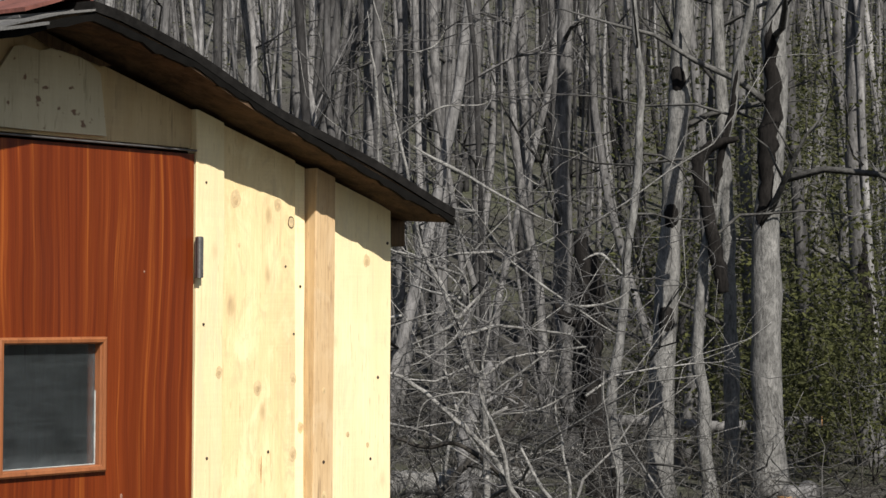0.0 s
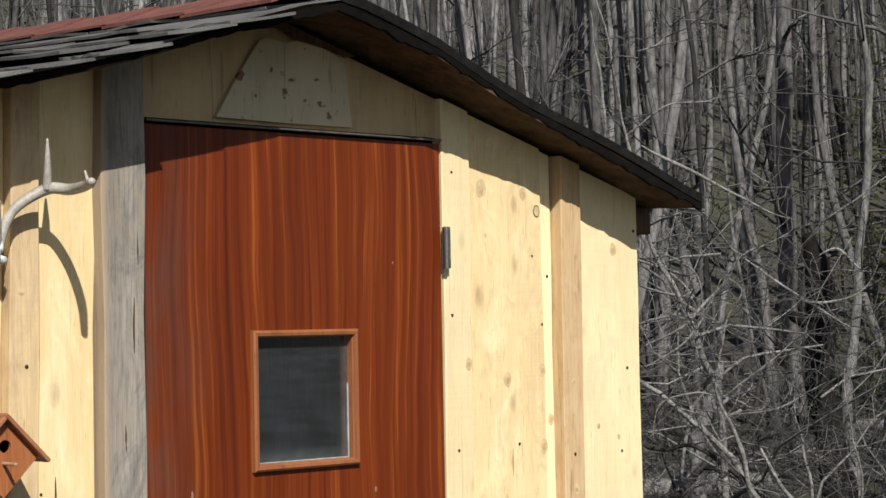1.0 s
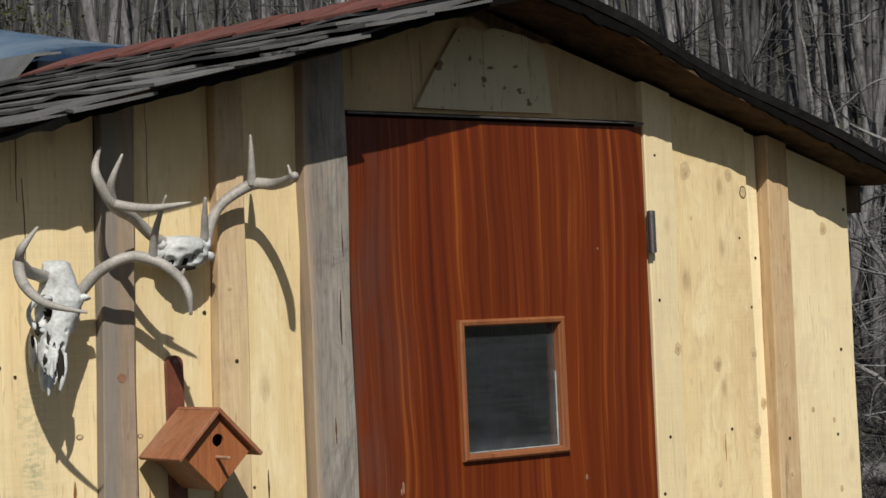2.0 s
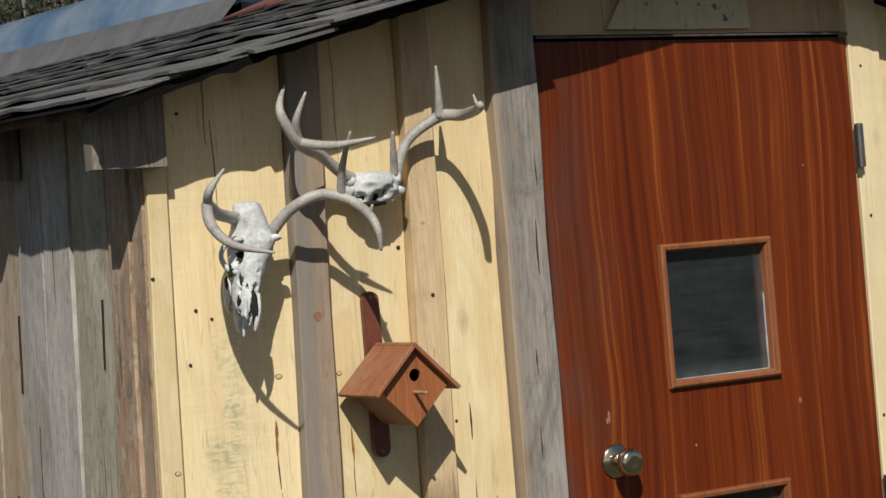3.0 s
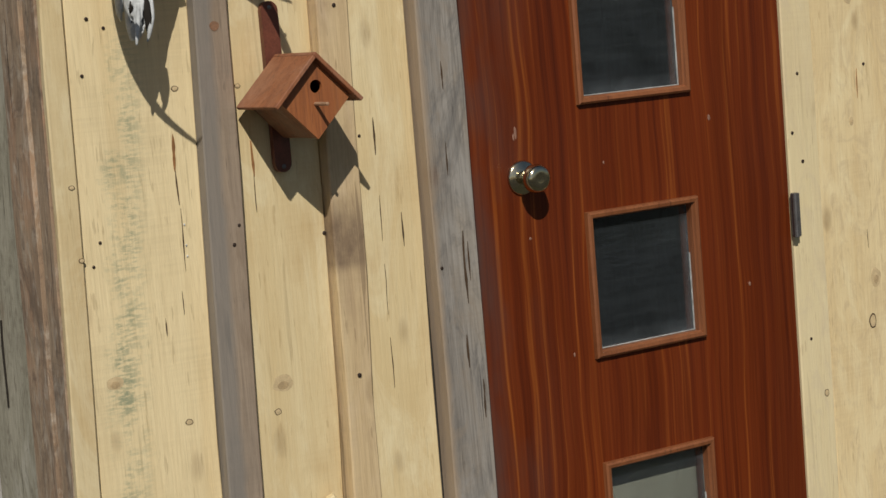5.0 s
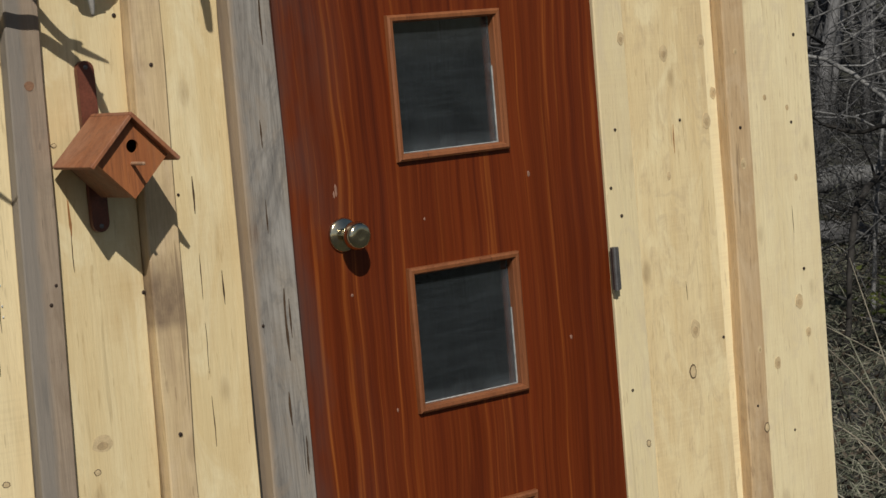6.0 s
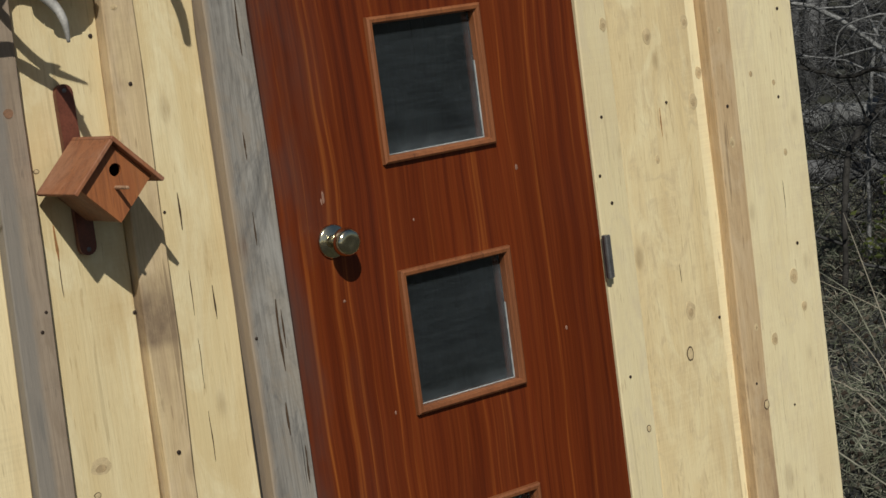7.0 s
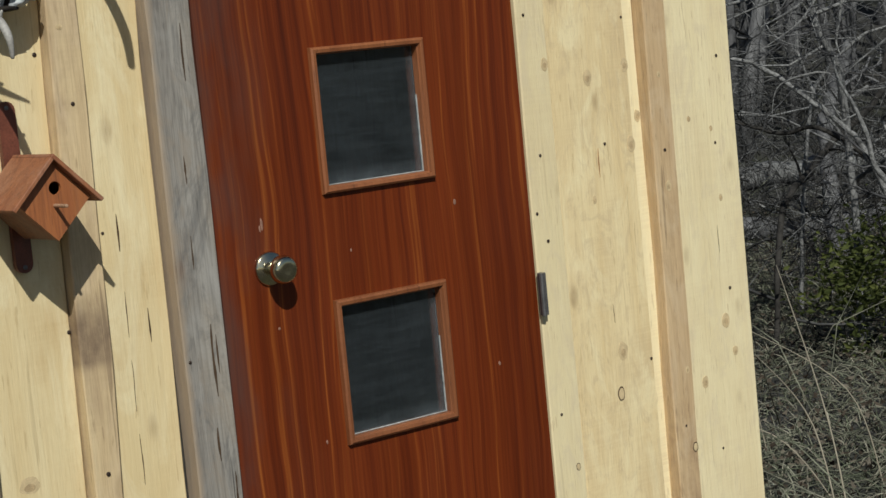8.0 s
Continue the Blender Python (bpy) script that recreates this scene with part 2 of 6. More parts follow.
BARK_EDGE = wood("waney_brown_wood", (0.48, 0.36, 0.24), (0.35, 0.24, 0.155), (0.08, 0.058, 0.04), 0.3, 0.9, 0.9, (0.16, 0.11, 0.075), 0.7,
                 mottle=[((0.5, 0.3, 0.18), 12.0), ((0.6, 0.52, 0.42), 26.0), ((0.13, 0.09, 0.065), 20.0)])
PLYWOOD = wood("aged_plywood", (0.6, 0.45, 0.25), (0.5, 0.36, 0.19), (0.32, 0.22, 0.11), 0.4, 0.7, 0.35, (0.36, 0.28, 0.17), 0.6)
PLY_SPOTTED = wood("spotted_plywood", (0.6, 0.52, 0.36), (0.54, 0.46, 0.31), (0.34, 0.26, 0.15), 0.4, 0.75, 0.2, (0.4, 0.33, 0.22), 0.6, spots=0.9)
SOFFIT = wood("dark_brown_roof_boards", (0.13, 0.083, 0.05), (0.06, 0.042, 0.03), (0.018, 0.014, 0.012), 0.2, 0.9, 1.0, (0.16, 0.1, 0.055), 0.6, mottle=[((0.2, 0.13, 0.08), 7.0), ((0.03, 0.022, 0.018), 11.0)])
FRAME_WOOD = wood("reddish_window_moulding", (0.3, 0.108, 0.04), (0.23, 0.077, 0.028), (0.1, 0.032, 0.014), 0.0, 0.45, 0.8)
BIRD_WOOD = wood("stained_cedar", (0.29, 0.105, 0.042), (0.22, 0.076, 0.032), (0.08, 0.03, 0.016), 0.0, 0.6, 1.2, (0.27, 0.16, 0.1), 0.8, 0.3, mottle=[((0.3, 0.19, 0.13), 14.0), ((0.12, 0.05, 0.03), 20.0)])
BIRD_FACE = wood("orange_cedar", (0.42, 0.15, 0.045), (0.34, 0.11, 0.035), (0.14, 0.045, 0.02), 0.0, 0.6, 1.2, (0.34, 0.17, 0.08), 0.6, 0.1)
PERCH_WOOD = plain("weathered_peg", (0.42, 0.25, 0.15), 0.7, 0.0, 0.25, 40)
BIRD_ROOF = wood("sun_bleached_cedar", (0.34, 0.13, 0.055), (0.27, 0.097, 0.042), (0.12, 0.045, 0.022), 0.0, 0.65, 0.9, (0.32, 0.165, 0.1), 0.7, 0.1, mottle=[((0.36, 0.19, 0.12), 14.0), ((0.19, 0.07, 0.035), 22.0)])
STRAP = plain("dark_red_strap", (0.15, 0.045, 0.025), 0.5, 0.0, 0.3, 30)
BONE = plain("bleached_bone", (0.58, 0.6, 0.6), 0.7, 0.0, 0.3, 20, 0.35)
ANTLER = plain("grey_antler", (0.42, 0.395, 0.36), 0.55, 0.0, 0.3, 22, 0.3)
# near-black: paints the shade in bone hollows, and colours real cracks and splits
SHADE_AND_CRACK = plain("hollow_shade_and_cracks", (0.035, 0.03, 0.025), 0.9)
BRASS = plain("worn_brass", (0.66, 0.58, 0.4), 0.16, 1.0, 0.15, 30, 0.03)
IRON = plain("dark_iron", (0.16, 0.155, 0.155), 0.5, 0.6, 0.3, 40)
NAIL = plain("rusty_nail", (0.06, 0.04, 0.03), 0.6, 0.5, 0.3, 60)
CRACK = plain("dark_split", (0.07, 0.04, 0.02), 0.95)
KNOT = plain("pine_knot", (0.46, 0.32, 0.17), 0.6, 0.0, 0.3, 90)
KNOT_SOFT = plain("pale_pine_knot", (0.64, 0.49, 0.28), 0.65, 0.0, 0.2, 60)
PUTTY = plain("dusty_putty", (0.42, 0.43, 0.42), 0.8, 0.0, 0.4, 60)
KNOT_CORE = plain("brown_knot_core", (0.55, 0.4, 0.22), 0.6, 0.0, 0.3, 70)
KNOT_RED = plain("red_brown_knot", (0.3, 0.16, 0.09), 0.7, 0.0, 0.3, 60)
RESIN = plain("split_heartwood", (0.36, 0.17, 0.06), 0.6, 0.0, 0.4, 40)
RED_CAP = plain("red_brown_shingle", (0.16, 0.055, 0.042), 0.9, 0.0, 0.35, 14, 0.4)
METAL = plain("dull_galvanised_sheet", (0.2, 0.2, 0.195), 0.55, 0.4, 0.2, 8, 0.1)
INTERIOR = plain("dark_interior_boards", (0.06, 0.055, 0.05), 0.9)
FELT = plain("black_shingle_edge", (0.014, 0.013, 0.0125), 0.95, 0.0, 0.5, 30, 0.8)
TAR = plain("tarred_edge", (0.006, 0.0055, 0.005), 0.95, 0.0, 0.4, 30, 0.4)
CARD = wood("bleached_card", (0.86, 0.76, 0.58), (0.78, 0.67, 0.5), (0.5, 0.4, 0.28), 0.0, 0.8, 0.5)
BLACK_PLASTIC = plain("black_plastic", (0.02, 0.021, 0.025), 0.45)

for dull in (FELT, TAR, SOFFIT, SHADE_AND_CRACK, INTERIOR):
    dull.node_tree.nodes["Principled BSDF"].inputs["Specular IOR Level"].default_value = 0.1


def door_material():
    m, t, b = mat_base("mahogany_veneer", 0.38)
    fv, _ = coords(t, (66, 66, 0.7))
    wv, _ = coords(t, (3.0, 3.0, 1.6), 3.0)
    warp = noise_tex(t, wv, 1.0, 2, 0.5)
    shift = t.nodes.new("ShaderNodeMath")
    shift.operation = "MULTIPLY"
    shift.inputs[1].default_value = 5.0
    t.links.new(warp, shift.inputs[0])
    side = t.nodes.new("ShaderNodeCombineXYZ")
    t.links.new(shift.outputs[0], side.inputs[0])
    bent = t.nodes.new("ShaderNodeVectorMath")
    t.links.new(fv, bent.inputs[0])
    t.links.new(side.outputs[0], bent.inputs[1])
    fv = bent.outputs[0]
    streak = noise_tex(t, fv, 1.0, 6, 0.62, 0.5)
    fv2, _ = coords(t, (190, 190, 2.5))
    fine = noise_tex(t, fv2, 1.0, 3, 0.6)
    big, _ = coords(t, (9, 9, 0.8))
    tone = noise_tex(t, big, 1.0, 3, 0.5)
    col = ramp(t, streak, [(0.25, (0.07, 0.0125, 0.0045)), (0.45, (0.135, 0.0235, 0.0056)), (0.58, (0.17, 0.033, 0.0072)), (0.64, (0.25, 0.061, 0.0118)), (0.75, (0.37, 0.115, 0.023))])
    col = mix(t, 1.0, col, ramp(t, fine, [(0.3, grey(0.8)), (0.6, grey(1.0))]), "MULTIPLY")
    col = mix(t, 1.0, col, ramp(t, tone, [(0.3, grey(0.82)), (0.7, grey(1.06))]), "MULTIPLY")
    # worn greyish handling marks down the latch edge
    tc = t.nodes.new("ShaderNodeTexCoord")
    sep = t.nodes.new("ShaderNodeSeparateXYZ")
    t.links.new(tc.outputs["Object"], sep.inputs[0])
    reach = t.nodes.new("ShaderNodeMapRange")
    reach.inputs[1].default_value, reach.inputs[2].default_value = -0.60, -0.76
    t.links.new(sep.outputs[0], reach.inputs[0])
    wv2, _ = coords(t, (7, 7, 2.6), 1.0)
    rub = ramp(t, noise_tex(t, wv2, 1.0, 4, 0.6), [(0.42, grey(0.0)), (0.66, grey(1.0))])
    col = mix(t, mix(t, 1.0, rub, mix(t, 1.0, reach.outputs[0], grey(0.85), "MULTIPLY"), "MULTIPLY"), col, (0.085, 0.05, 0.042))
    t.links.new(col, b.inputs["Base Color"])
    b.inputs["Specular IOR Level"].default_value = 0.22
    gv, _ = coords(t, (4, 4, 2))
    gloss = noise_tex(t, gv, 2.0, 5)
    t.links.new(ramp(t, gloss, [(0.3, grey(0.32)), (0.7, grey(0.52))]), b.inputs["Roughness"])
    bump(t, b, fine, 0.12, 0.0008)
    return m


DOOR_WOOD = door_material()


def glass_material():
    """Old dusty window glass: clear with a thin film of dust, and a gloss that grows at a slant."""
    m, t, b = mat_base("dusty_glass", 0.06)
    t.nodes.remove(b)
    out = t.nodes["Material Output"]
    clear = t.nodes.new("ShaderNodeBsdfTransparent")
    clear.inputs[0].default_value = (0.55, 0.6, 0.62, 1)
    gloss = t.nodes.new("ShaderNodeBsdfGlossy")
    gloss.inputs["Roughness"].default_value = 0.06
    dust = t.nodes.new("ShaderNodeBsdfDiffuse")
    dust.inputs[0].default_value = (0.4, 0.45, 0.49, 1)
    v, _ = coords(t, (1, 1, 1))
    n1 = noise_tex(t, v, 14, 6, 0.7)
    v2, _ = coords(t, (20, 20, 260))
    n2 = noise_tex(t, v2, 0.5, 2)
    film = mix(t, 0.5, ramp(t, n1, [(0.3, grey(0.015)), (0.75, grey(0.06))]), ramp(t, n2, [(0.4, grey(0.02)), (0.75, grey(0.05))]))
    # dust gathered along the lower and the hinge-side edge of each pane
    tc = t.nodes.new("ShaderNodeTexCoord")
    sep = t.nodes.new("ShaderNodeSeparateXYZ")
    t.links.new(tc.outputs["Generated"], sep.inputs[0])
    for socket, lo, hi in ((sep.outputs[2], 0.12, 0.0), (sep.outputs[0], 0.92, 1.0)):
        near_edge = t.nodes.new("ShaderNodeMapRange")
        near_edge.inputs[1].default_value, near_edge.inputs[2].default_value = lo, hi
        t.links.new(socket, near_edge.inputs[0])
        film = mix(t, 1.0, film, mix(t, 1.0, near_edge.outputs[0], ramp(t, n1, [(0.3, grey(0.015)), (0.7, grey(0.12))]), "MULTIPLY"), "ADD")
    a = t.nodes.new("ShaderNodeMixShader")
    t.links.new(film, a.inputs[0])
    t.links.new(clear.outputs[0], a.inputs[1])
    t.links.new(dust.outputs[0], a.inputs[2])
    fr = node(t, "ShaderNodeFresnel", IOR=1.5)
    c = t.nodes.new("ShaderNodeMixShader")
    t.links.new(fr.outputs[0], c.inputs[0])
    t.links.new(a.outputs[0], c.inputs[1])
    t.links.new(gloss.outputs[0], c.inputs[2])
    t.links.new(c.outputs[0], out.inputs[0])
    return m


GLASS = glass_material()


def sheet_material():
    m, t, b = mat_base("pale_blue_sheet", 0.18)
    v, _ = coords(t, (1, 1, 1))
    n1 = noise_tex(t, v, 2.2, 5)
    t.links.new(ramp(t, n1, [(0.35, (0.16, 0.29, 0.46)), (0.65, (0.4, 0.5, 0.6))]), b.inputs["Base Color"])
    return m


BLUE_SHEET = sheet_material()


def shingle_material():
    m, t, b = mat_base("weathered_asphalt_shingle", 0.9)
    b.inputs["Specular IOR Level"].default_value = 0.2
    v, rnd = coords(t, (1, 1, 1))
    grit = noise_tex(t, v, 420, 2, 0.7)
    blot = noise_tex(t, v, 9, 5)
    col = ramp(t, blot, [(0.3, (0.1, 0.1, 0.103)), (0.7, (0.22, 0.216, 0.21))])
    col = mix(t, 1.0, col, ramp(t, grit, [(0.3, grey(0.55)), (0.7, grey(1.15))]), "MULTIPLY")
    col = mix(t, 1.0, col, ramp(t, rnd, [(0.0, grey(0.7)), (1.0, grey(1.15))]), "MULTIPLY")
    t.links.new(col, b.inputs["Base Color"])
    bump(t, b, grit, 0.5, 0.002)
    return m


SHINGLE = shingle_material()


def island_material(name, stops, rough=0.85, scale=6.0, stretch=(1, 1, 1)):
    """Bark, twigs and leaves: a tone of its own for each piece, with mottling."""
    m, t, b = mat_base(name, rough)
    geo = t.nodes.new("ShaderNodeNewGeometry")
    v, _ = coords(t, stretch)
    n1 = noise_tex(t, v, scale, 5, 0.65)
    col = ramp(t, geo.outputs["Random Per Island"], stops)
    n2 = noise_tex(t, v, scale * 4.5, 4, 0.7)
    col = mix(t, 1.0, col, ramp(t, n1, [(0.3, grey(0.45)), (0.68, grey(1.2))]), "MULTIPLY")
    col = mix(t, 1.0, col, ramp(t, n2, [(0.34, grey(0.5)), (0.6, grey(1.15))]), "MULTIPLY")
    t.links.new(col, b.inputs["Base Color"])
    b.inputs["Specular IOR Level"].default_value = 0.1
    bump(t, b, n2, 0.6, 0.02)
    return m


def leaf_material(name, stops):
    """Thin leaves: daylight comes partly through them."""
    m, t, b = mat_base(name, 0.7)
    geo = t.nodes.new("ShaderNodeNewGeometry")
    col = ramp(t, geo.outputs["Random Per Island"], stops)
    t.links.new(col, b.inputs["Base Color"])
    b.inputs["Specular IOR Level"].default_value = 0.15
    through_leaf = t.nodes.new("ShaderNodeBsdfTranslucent")
    t.links.new(col, through_leaf.inputs[0])
    both = t.nodes.new("ShaderNodeMixShader")
    both.inputs[0].default_value = 0.5
    t.links.new(b.outputs[0], both.inputs[1])
    t.links.new(through_leaf.outputs[0], both.inputs[2])
    t.links.new(both.outputs[0], t.nodes["Material Output"].inputs[0])
    return m


BARK = island_material("grey_bark", [(0.0, (0.15, 0.149, 0.147)), (1.0, (0.225, 0.223, 0.22))], 0.9, 12, (1, 1, 0.35))
BARK_DARK = island_material("dark_wet_bark", [(0.0, (0.01, 0.009, 0.009)), (1.0, (0.022, 0.02, 0.019))], 0.9, 9, (1, 1, 0.3))
BARK_FAR = island_material("far_bark", [(0.0, (0.034, 0.033, 0.034)), (0.45, (0.108, 0.106, 0.108)), (1.0, (0.26, 0.256, 0.26))], 0.9, 5, (1, 1, 0.3))
TWIG = island_material("bare_twigs", [(0.0, (0.05, 0.049, 0.048)), (0.7, (0.11, 0.108, 0.106)), (1.0, (0.2, 0.197, 0.193))], 0.9, 4)
TWIG_MID = island_material("grey_shoots", [(0.0, (0.055, 0.054, 0.056)), (0.6, (0.11, 0.108, 0.111)), (1.0, (0.2, 0.197, 0.2))], 0.9, 6)
TWIG_PALE = island_material("pale_sapling_bark", [(0.0, (0.17, 0.167, 0.163)), (0.5, (0.25, 0.246, 0.24)), (1.0, (0.34, 0.335, 0.328))], 0.8, 14)
BRUSH = island_material("dark_brush", [(0.0, (0.024, 0.022, 0.02)), (0.75, (0.05, 0.046, 0.042)), (1.0, (0.1, 0.094, 0.086))], 0.9, 4)
LEAF = leaf_material("young_leaves", [(0.0, (0.05, 0.054, 0.026)), (0.6, (0.08, 0.087, 0.038)), (1.0, (0.13, 0.138, 0.052))])
LEAF_BRIGHT = leaf_material("spring_leaves", [(0.0, (0.055, 0.068, 0.022)), (0.6, (0.1, 0.12, 0.036)), (1.0, (0.18, 0.2, 0.06))])
LITTER = leaf_material("fallen_leaves", [(0.0, (0.06, 0.045, 0.034)), (0.6, (0.15, 0.12, 0.09)), (1.0, (0.32, 0.28, 0.22))])
NEEDLE = leaf_material("dull_evergreen_leaves", [(0.0, (0.06, 0.064, 0.034)), (1.0, (0.12, 0.124, 0.062))])
GRASS_DRY = island_material("dry_grass", [(0.0, (0.15, 0.17, 0.11)), (0.7, (0.27, 0.265, 0.2)), (1.0, (0.4, 0.37, 0.29))], 0.8, 3)
STRAW = plain("bleached_straw", (0.33, 0.29, 0.215), 0.7, 0.0, 0.2, 30)
LOG_END = plain("sawn_log_end", (0.5, 0.27, 0.1), 0.8)


def ground_material():
    m, t, b = mat_base("leaf_litter", 0.95)
    b.inputs["Specular IOR Level"].default_value = 0.1
    tc = t.nodes.new("ShaderNodeTexCoord")
    n1 = noise_tex(t, tc.outputs["Object"], 0.35, 6)
    n2 = noise_tex(t, tc.outputs["Object"], 9, 6, 0.7)
    n3 = noise_tex(t, tc.outputs["Object"], 60, 3, 0.7)
    col = ramp(t, n2, [(0.3, (0.032, 0.031, 0.029)), (0.55, (0.078, 0.075, 0.069)), (0.75, (0.14, 0.135, 0.122))])
    col = mix(t, ramp(t, n1, [(0.45, grey(0.0)), (0.65, grey(0.5))]), col, (0.085, 0.095, 0.05))
    col = mix(t, 1.0, col, ramp(t, n3, [(0.3, grey(0.55)), (0.7, grey(1.2))]), "MULTIPLY")
    t.links.new(col, b.inputs["Base Color"])
    bump(t, b, n2, 0.8, 0.06)
    return m


GROUND = ground_material()

# ---------------- building helpers ----------------
def mesh_object(name, bm, material, parent=None, label="", smooth=False):
    me = bpy.data.meshes.new(name)
    bmesh.ops.recalc_face_normals(bm, faces=bm.faces[:])
    bm.to_mesh(me)
    bm.free()
    for p in me.polygons:
        p.use_smooth = smooth
    for mt in (material if isinstance(material, (list, tuple)) else [material]):
        me.materials.append(mt)
    ob = new(name, me)
    if parent:
        ob.parent = parent
    if label:
        ob["label"] = label
    return ob


def part(name, bm, material, parent, label="", smooth=False):
    return mesh_object(name, bm, material, parent, label, smooth)


def empty(name, at=(0, 0, 0)):
    ob = new(name)
    ob.location = at
    return ob


def box(x0, x1, y0, y1, z0, z1, bev=0.0):
    bm = bmesh.new()
    bmesh.ops.create_cube(bm, size=1.0, matrix=Matrix.Translation(((x0 + x1) / 2, (y0 + y1) / 2, (z0 + z1) / 2)) @ Matrix.Diagonal((x1 - x0, y1 - y0, z1 - z0, 1)))
    if bev:
        bmesh.ops.bevel(bm, geom=bm.edges[:], offset=bev, segments=1, affect="EDGES")
    return bm


def board(u0, u1, depth, thick, z0, top, seed, wave=0.0015, cham=0.0025, lean=0.0):
    """An upright board: u along the wall, its face at -depth, thick behind it. top(u) gives its upper end. Its edges waver a little."""
    rng = random.Random(seed)
    bm = bmesh.new()
    prof = [(u0 + cham, -depth), (u1 - cham, -depth), (u1, -depth + cham), (u1, -depth + thick), (u0, -depth + thick), (u0, -depth + cham)]
    n = 9
    rings = []
    offs = [(rng.gauss(0, wave), rng.gauss(0, wave)) for _ in range(n + 1)]
    for i in range(n + 1):
        f = i / n
        ring = []
        for u, d in prof:
            z = z0 + (top(u) - z0) * f
            o = offs[i][0] if u < (u0 + u1) / 2 else offs[i][1]
            ring.append(bm.verts.new((u + o + lean * (z - 1.6), d + 0.3 * offs[i][0], z)))
        rings.append(ring)
    for a, b in zip(rings, rings[1:]):
        for i in range(6):
            j = (i + 1) % 6
            bm.faces.new((a[i], a[j], b[j], b[i]))
    bm.faces.new(rings[0][::-1])
    bm.faces.new(rings[-1])
    return bm


def tubes(lines, sides=5):
    """Vertices and faces of tapered tubes; each line is a list of (point, radius)."""
    verts, faces = [], []
    ring = [(math.cos(2 * math.pi * k / sides), math.sin(2 * math.pi * k / sides)) for k in range(sides)]
    for line in lines:
        base = len(verts)
        n = len(line)
        for i, (p, r) in enumerate(line):
            a, b = line[max(i - 1, 0)][0], line[min(i + 1, n - 1)][0]
            dx, dy, dz = b[0] - a[0], b[1] - a[1], b[2] - a[2]
            ln = math.sqrt(dx * dx + dy * dy + dz * dz) or 1
            dx, dy, dz = dx / ln, dy / ln, dz / ln
            if i == 0:
                ux, uy, uz = (-dy, dx, 0.0) if abs(dz) < 0.9 else (0.0, -dz, dy)
            else:
                along = ux * dx + uy * dy + uz * dz
                ux, uy, uz = ux - along * dx, uy - along * dy, uz - along * dz
            ul = math.sqrt(ux * ux + uy * uy + uz * uz) or 1
            ux, uy, uz = ux / ul, uy / ul, uz / ul
            vx, vy, vz = dy * uz - dz * uy, dz * ux - dx * uz, dx * uy - dy * ux
            for c, s in ring:
                verts.append((p[0] + r * (c * ux + s * vx), p[1] + r * (c * uy + s * vy), p[2] + r * (c * uz + s * vz)))
        for i in range(n - 1):
            for k in range(sides):
                l = (k + 1) % sides
                q = base + i * sides
                faces.append((q + k, q + l, q + sides + l, q + sides + k))
        faces.append(tuple(base + k for k in range(sides))[::-1])
        faces.append(tuple(base + (n - 1) * sides + k for k in range(sides)))
    return verts, faces


def data_object(name, verts, faces, material, parent=None, smooth=True, label=""):
    me = bpy.data.meshes.new(name)
    me.from_pydata(verts, [], faces)
    me.materials.append(material)
    if smooth:
        me.polygons.foreach_set("use_smooth", [True] * len(me.polygons))
    me.update()
    ob = new(name, me)
    if parent:
        ob.parent = parent
    if label:
        ob["label"] = label
    return ob


def smooth_line(points, radii, steps=5):
    """A Catmull-Rom run through a few control points, with radii, for tubes()."""
    pts = [Vector(p) for p in points]
    out = []
    n = len(pts)
    for i in range(n - 1):
        p0, p1, p2, p3 = pts[max(i - 1, 0)], pts[i], pts[i + 1], pts[min(i + 2, n - 1)]
        for s in range(steps):
            f = s / steps
            q = 0.5 * ((2 * p1) + (p2 - p0) * f + (2 * p0 - 5 * p1 + 4 * p2 - p3) * f * f + (3 * p1 - p0 - 3 * p2 + p3) * f ** 3)
            out.append((tuple(q), radii[i] + (radii[i + 1] - radii[i]) * f))
    out.append((tuple(pts[-1]), radii[-1]))
    return out


# ---------------- ground ----------------
EYE_X, EYE_Y = -2.03, -3.04


def ground_z(x, y):
    r = math.hypot(x - EYE_X, y - EYE_Y)
    near = 0.05 * (math.sin(x * 0.9 + 1) * math.sin(y * 0.7))
    k = max(0.0, r - 24.0)
    hill = 0.325 * k * k / (k + 14.0)
    if y < -6:
        hill *= max(0.0, 1 + (y + 6) / 20)
    return near * min(1, r / 6) + hill + 0.25 * noise.noise((x * 0.12, y * 0.12, 0)) * min(1, k / 6)


def build_ground():
    verts, faces = [], []
    rad = [0, 1, 2, 3.2, 4.5, 6, 7.5, 9, 11, 13, 15.5, 18, 21, 24, 27, 30, 34, 38, 43, 48, 54, 60, 68, 78, 90, 120, 300, 1500]
    n = 120
    for r in rad:
        for k in range(n):
            a = 2 * math.pi * k / n
            x, y = EYE_X + r * math.cos(a), EYE_Y + r * math.sin(a)
            rr = min(r, 90)
            z = ground_z(EYE_X + rr * math.cos(a), EYE_Y + rr * math.sin(a))
            verts.append((x, y, z - 0.03))
    for i in range(len(rad) - 1):
        for k in range(n):
            l = (k + 1) % n
            faces.append((i * n + k, (i + 1) * n + k, (i + 1) * n + l, i * n + l))
    g = data_object("ground", verts, faces, GROUND)
    tagged(g, "brown leaf-littered woodland ground rising to a hillside", "ground", kind="structure")


build_ground()

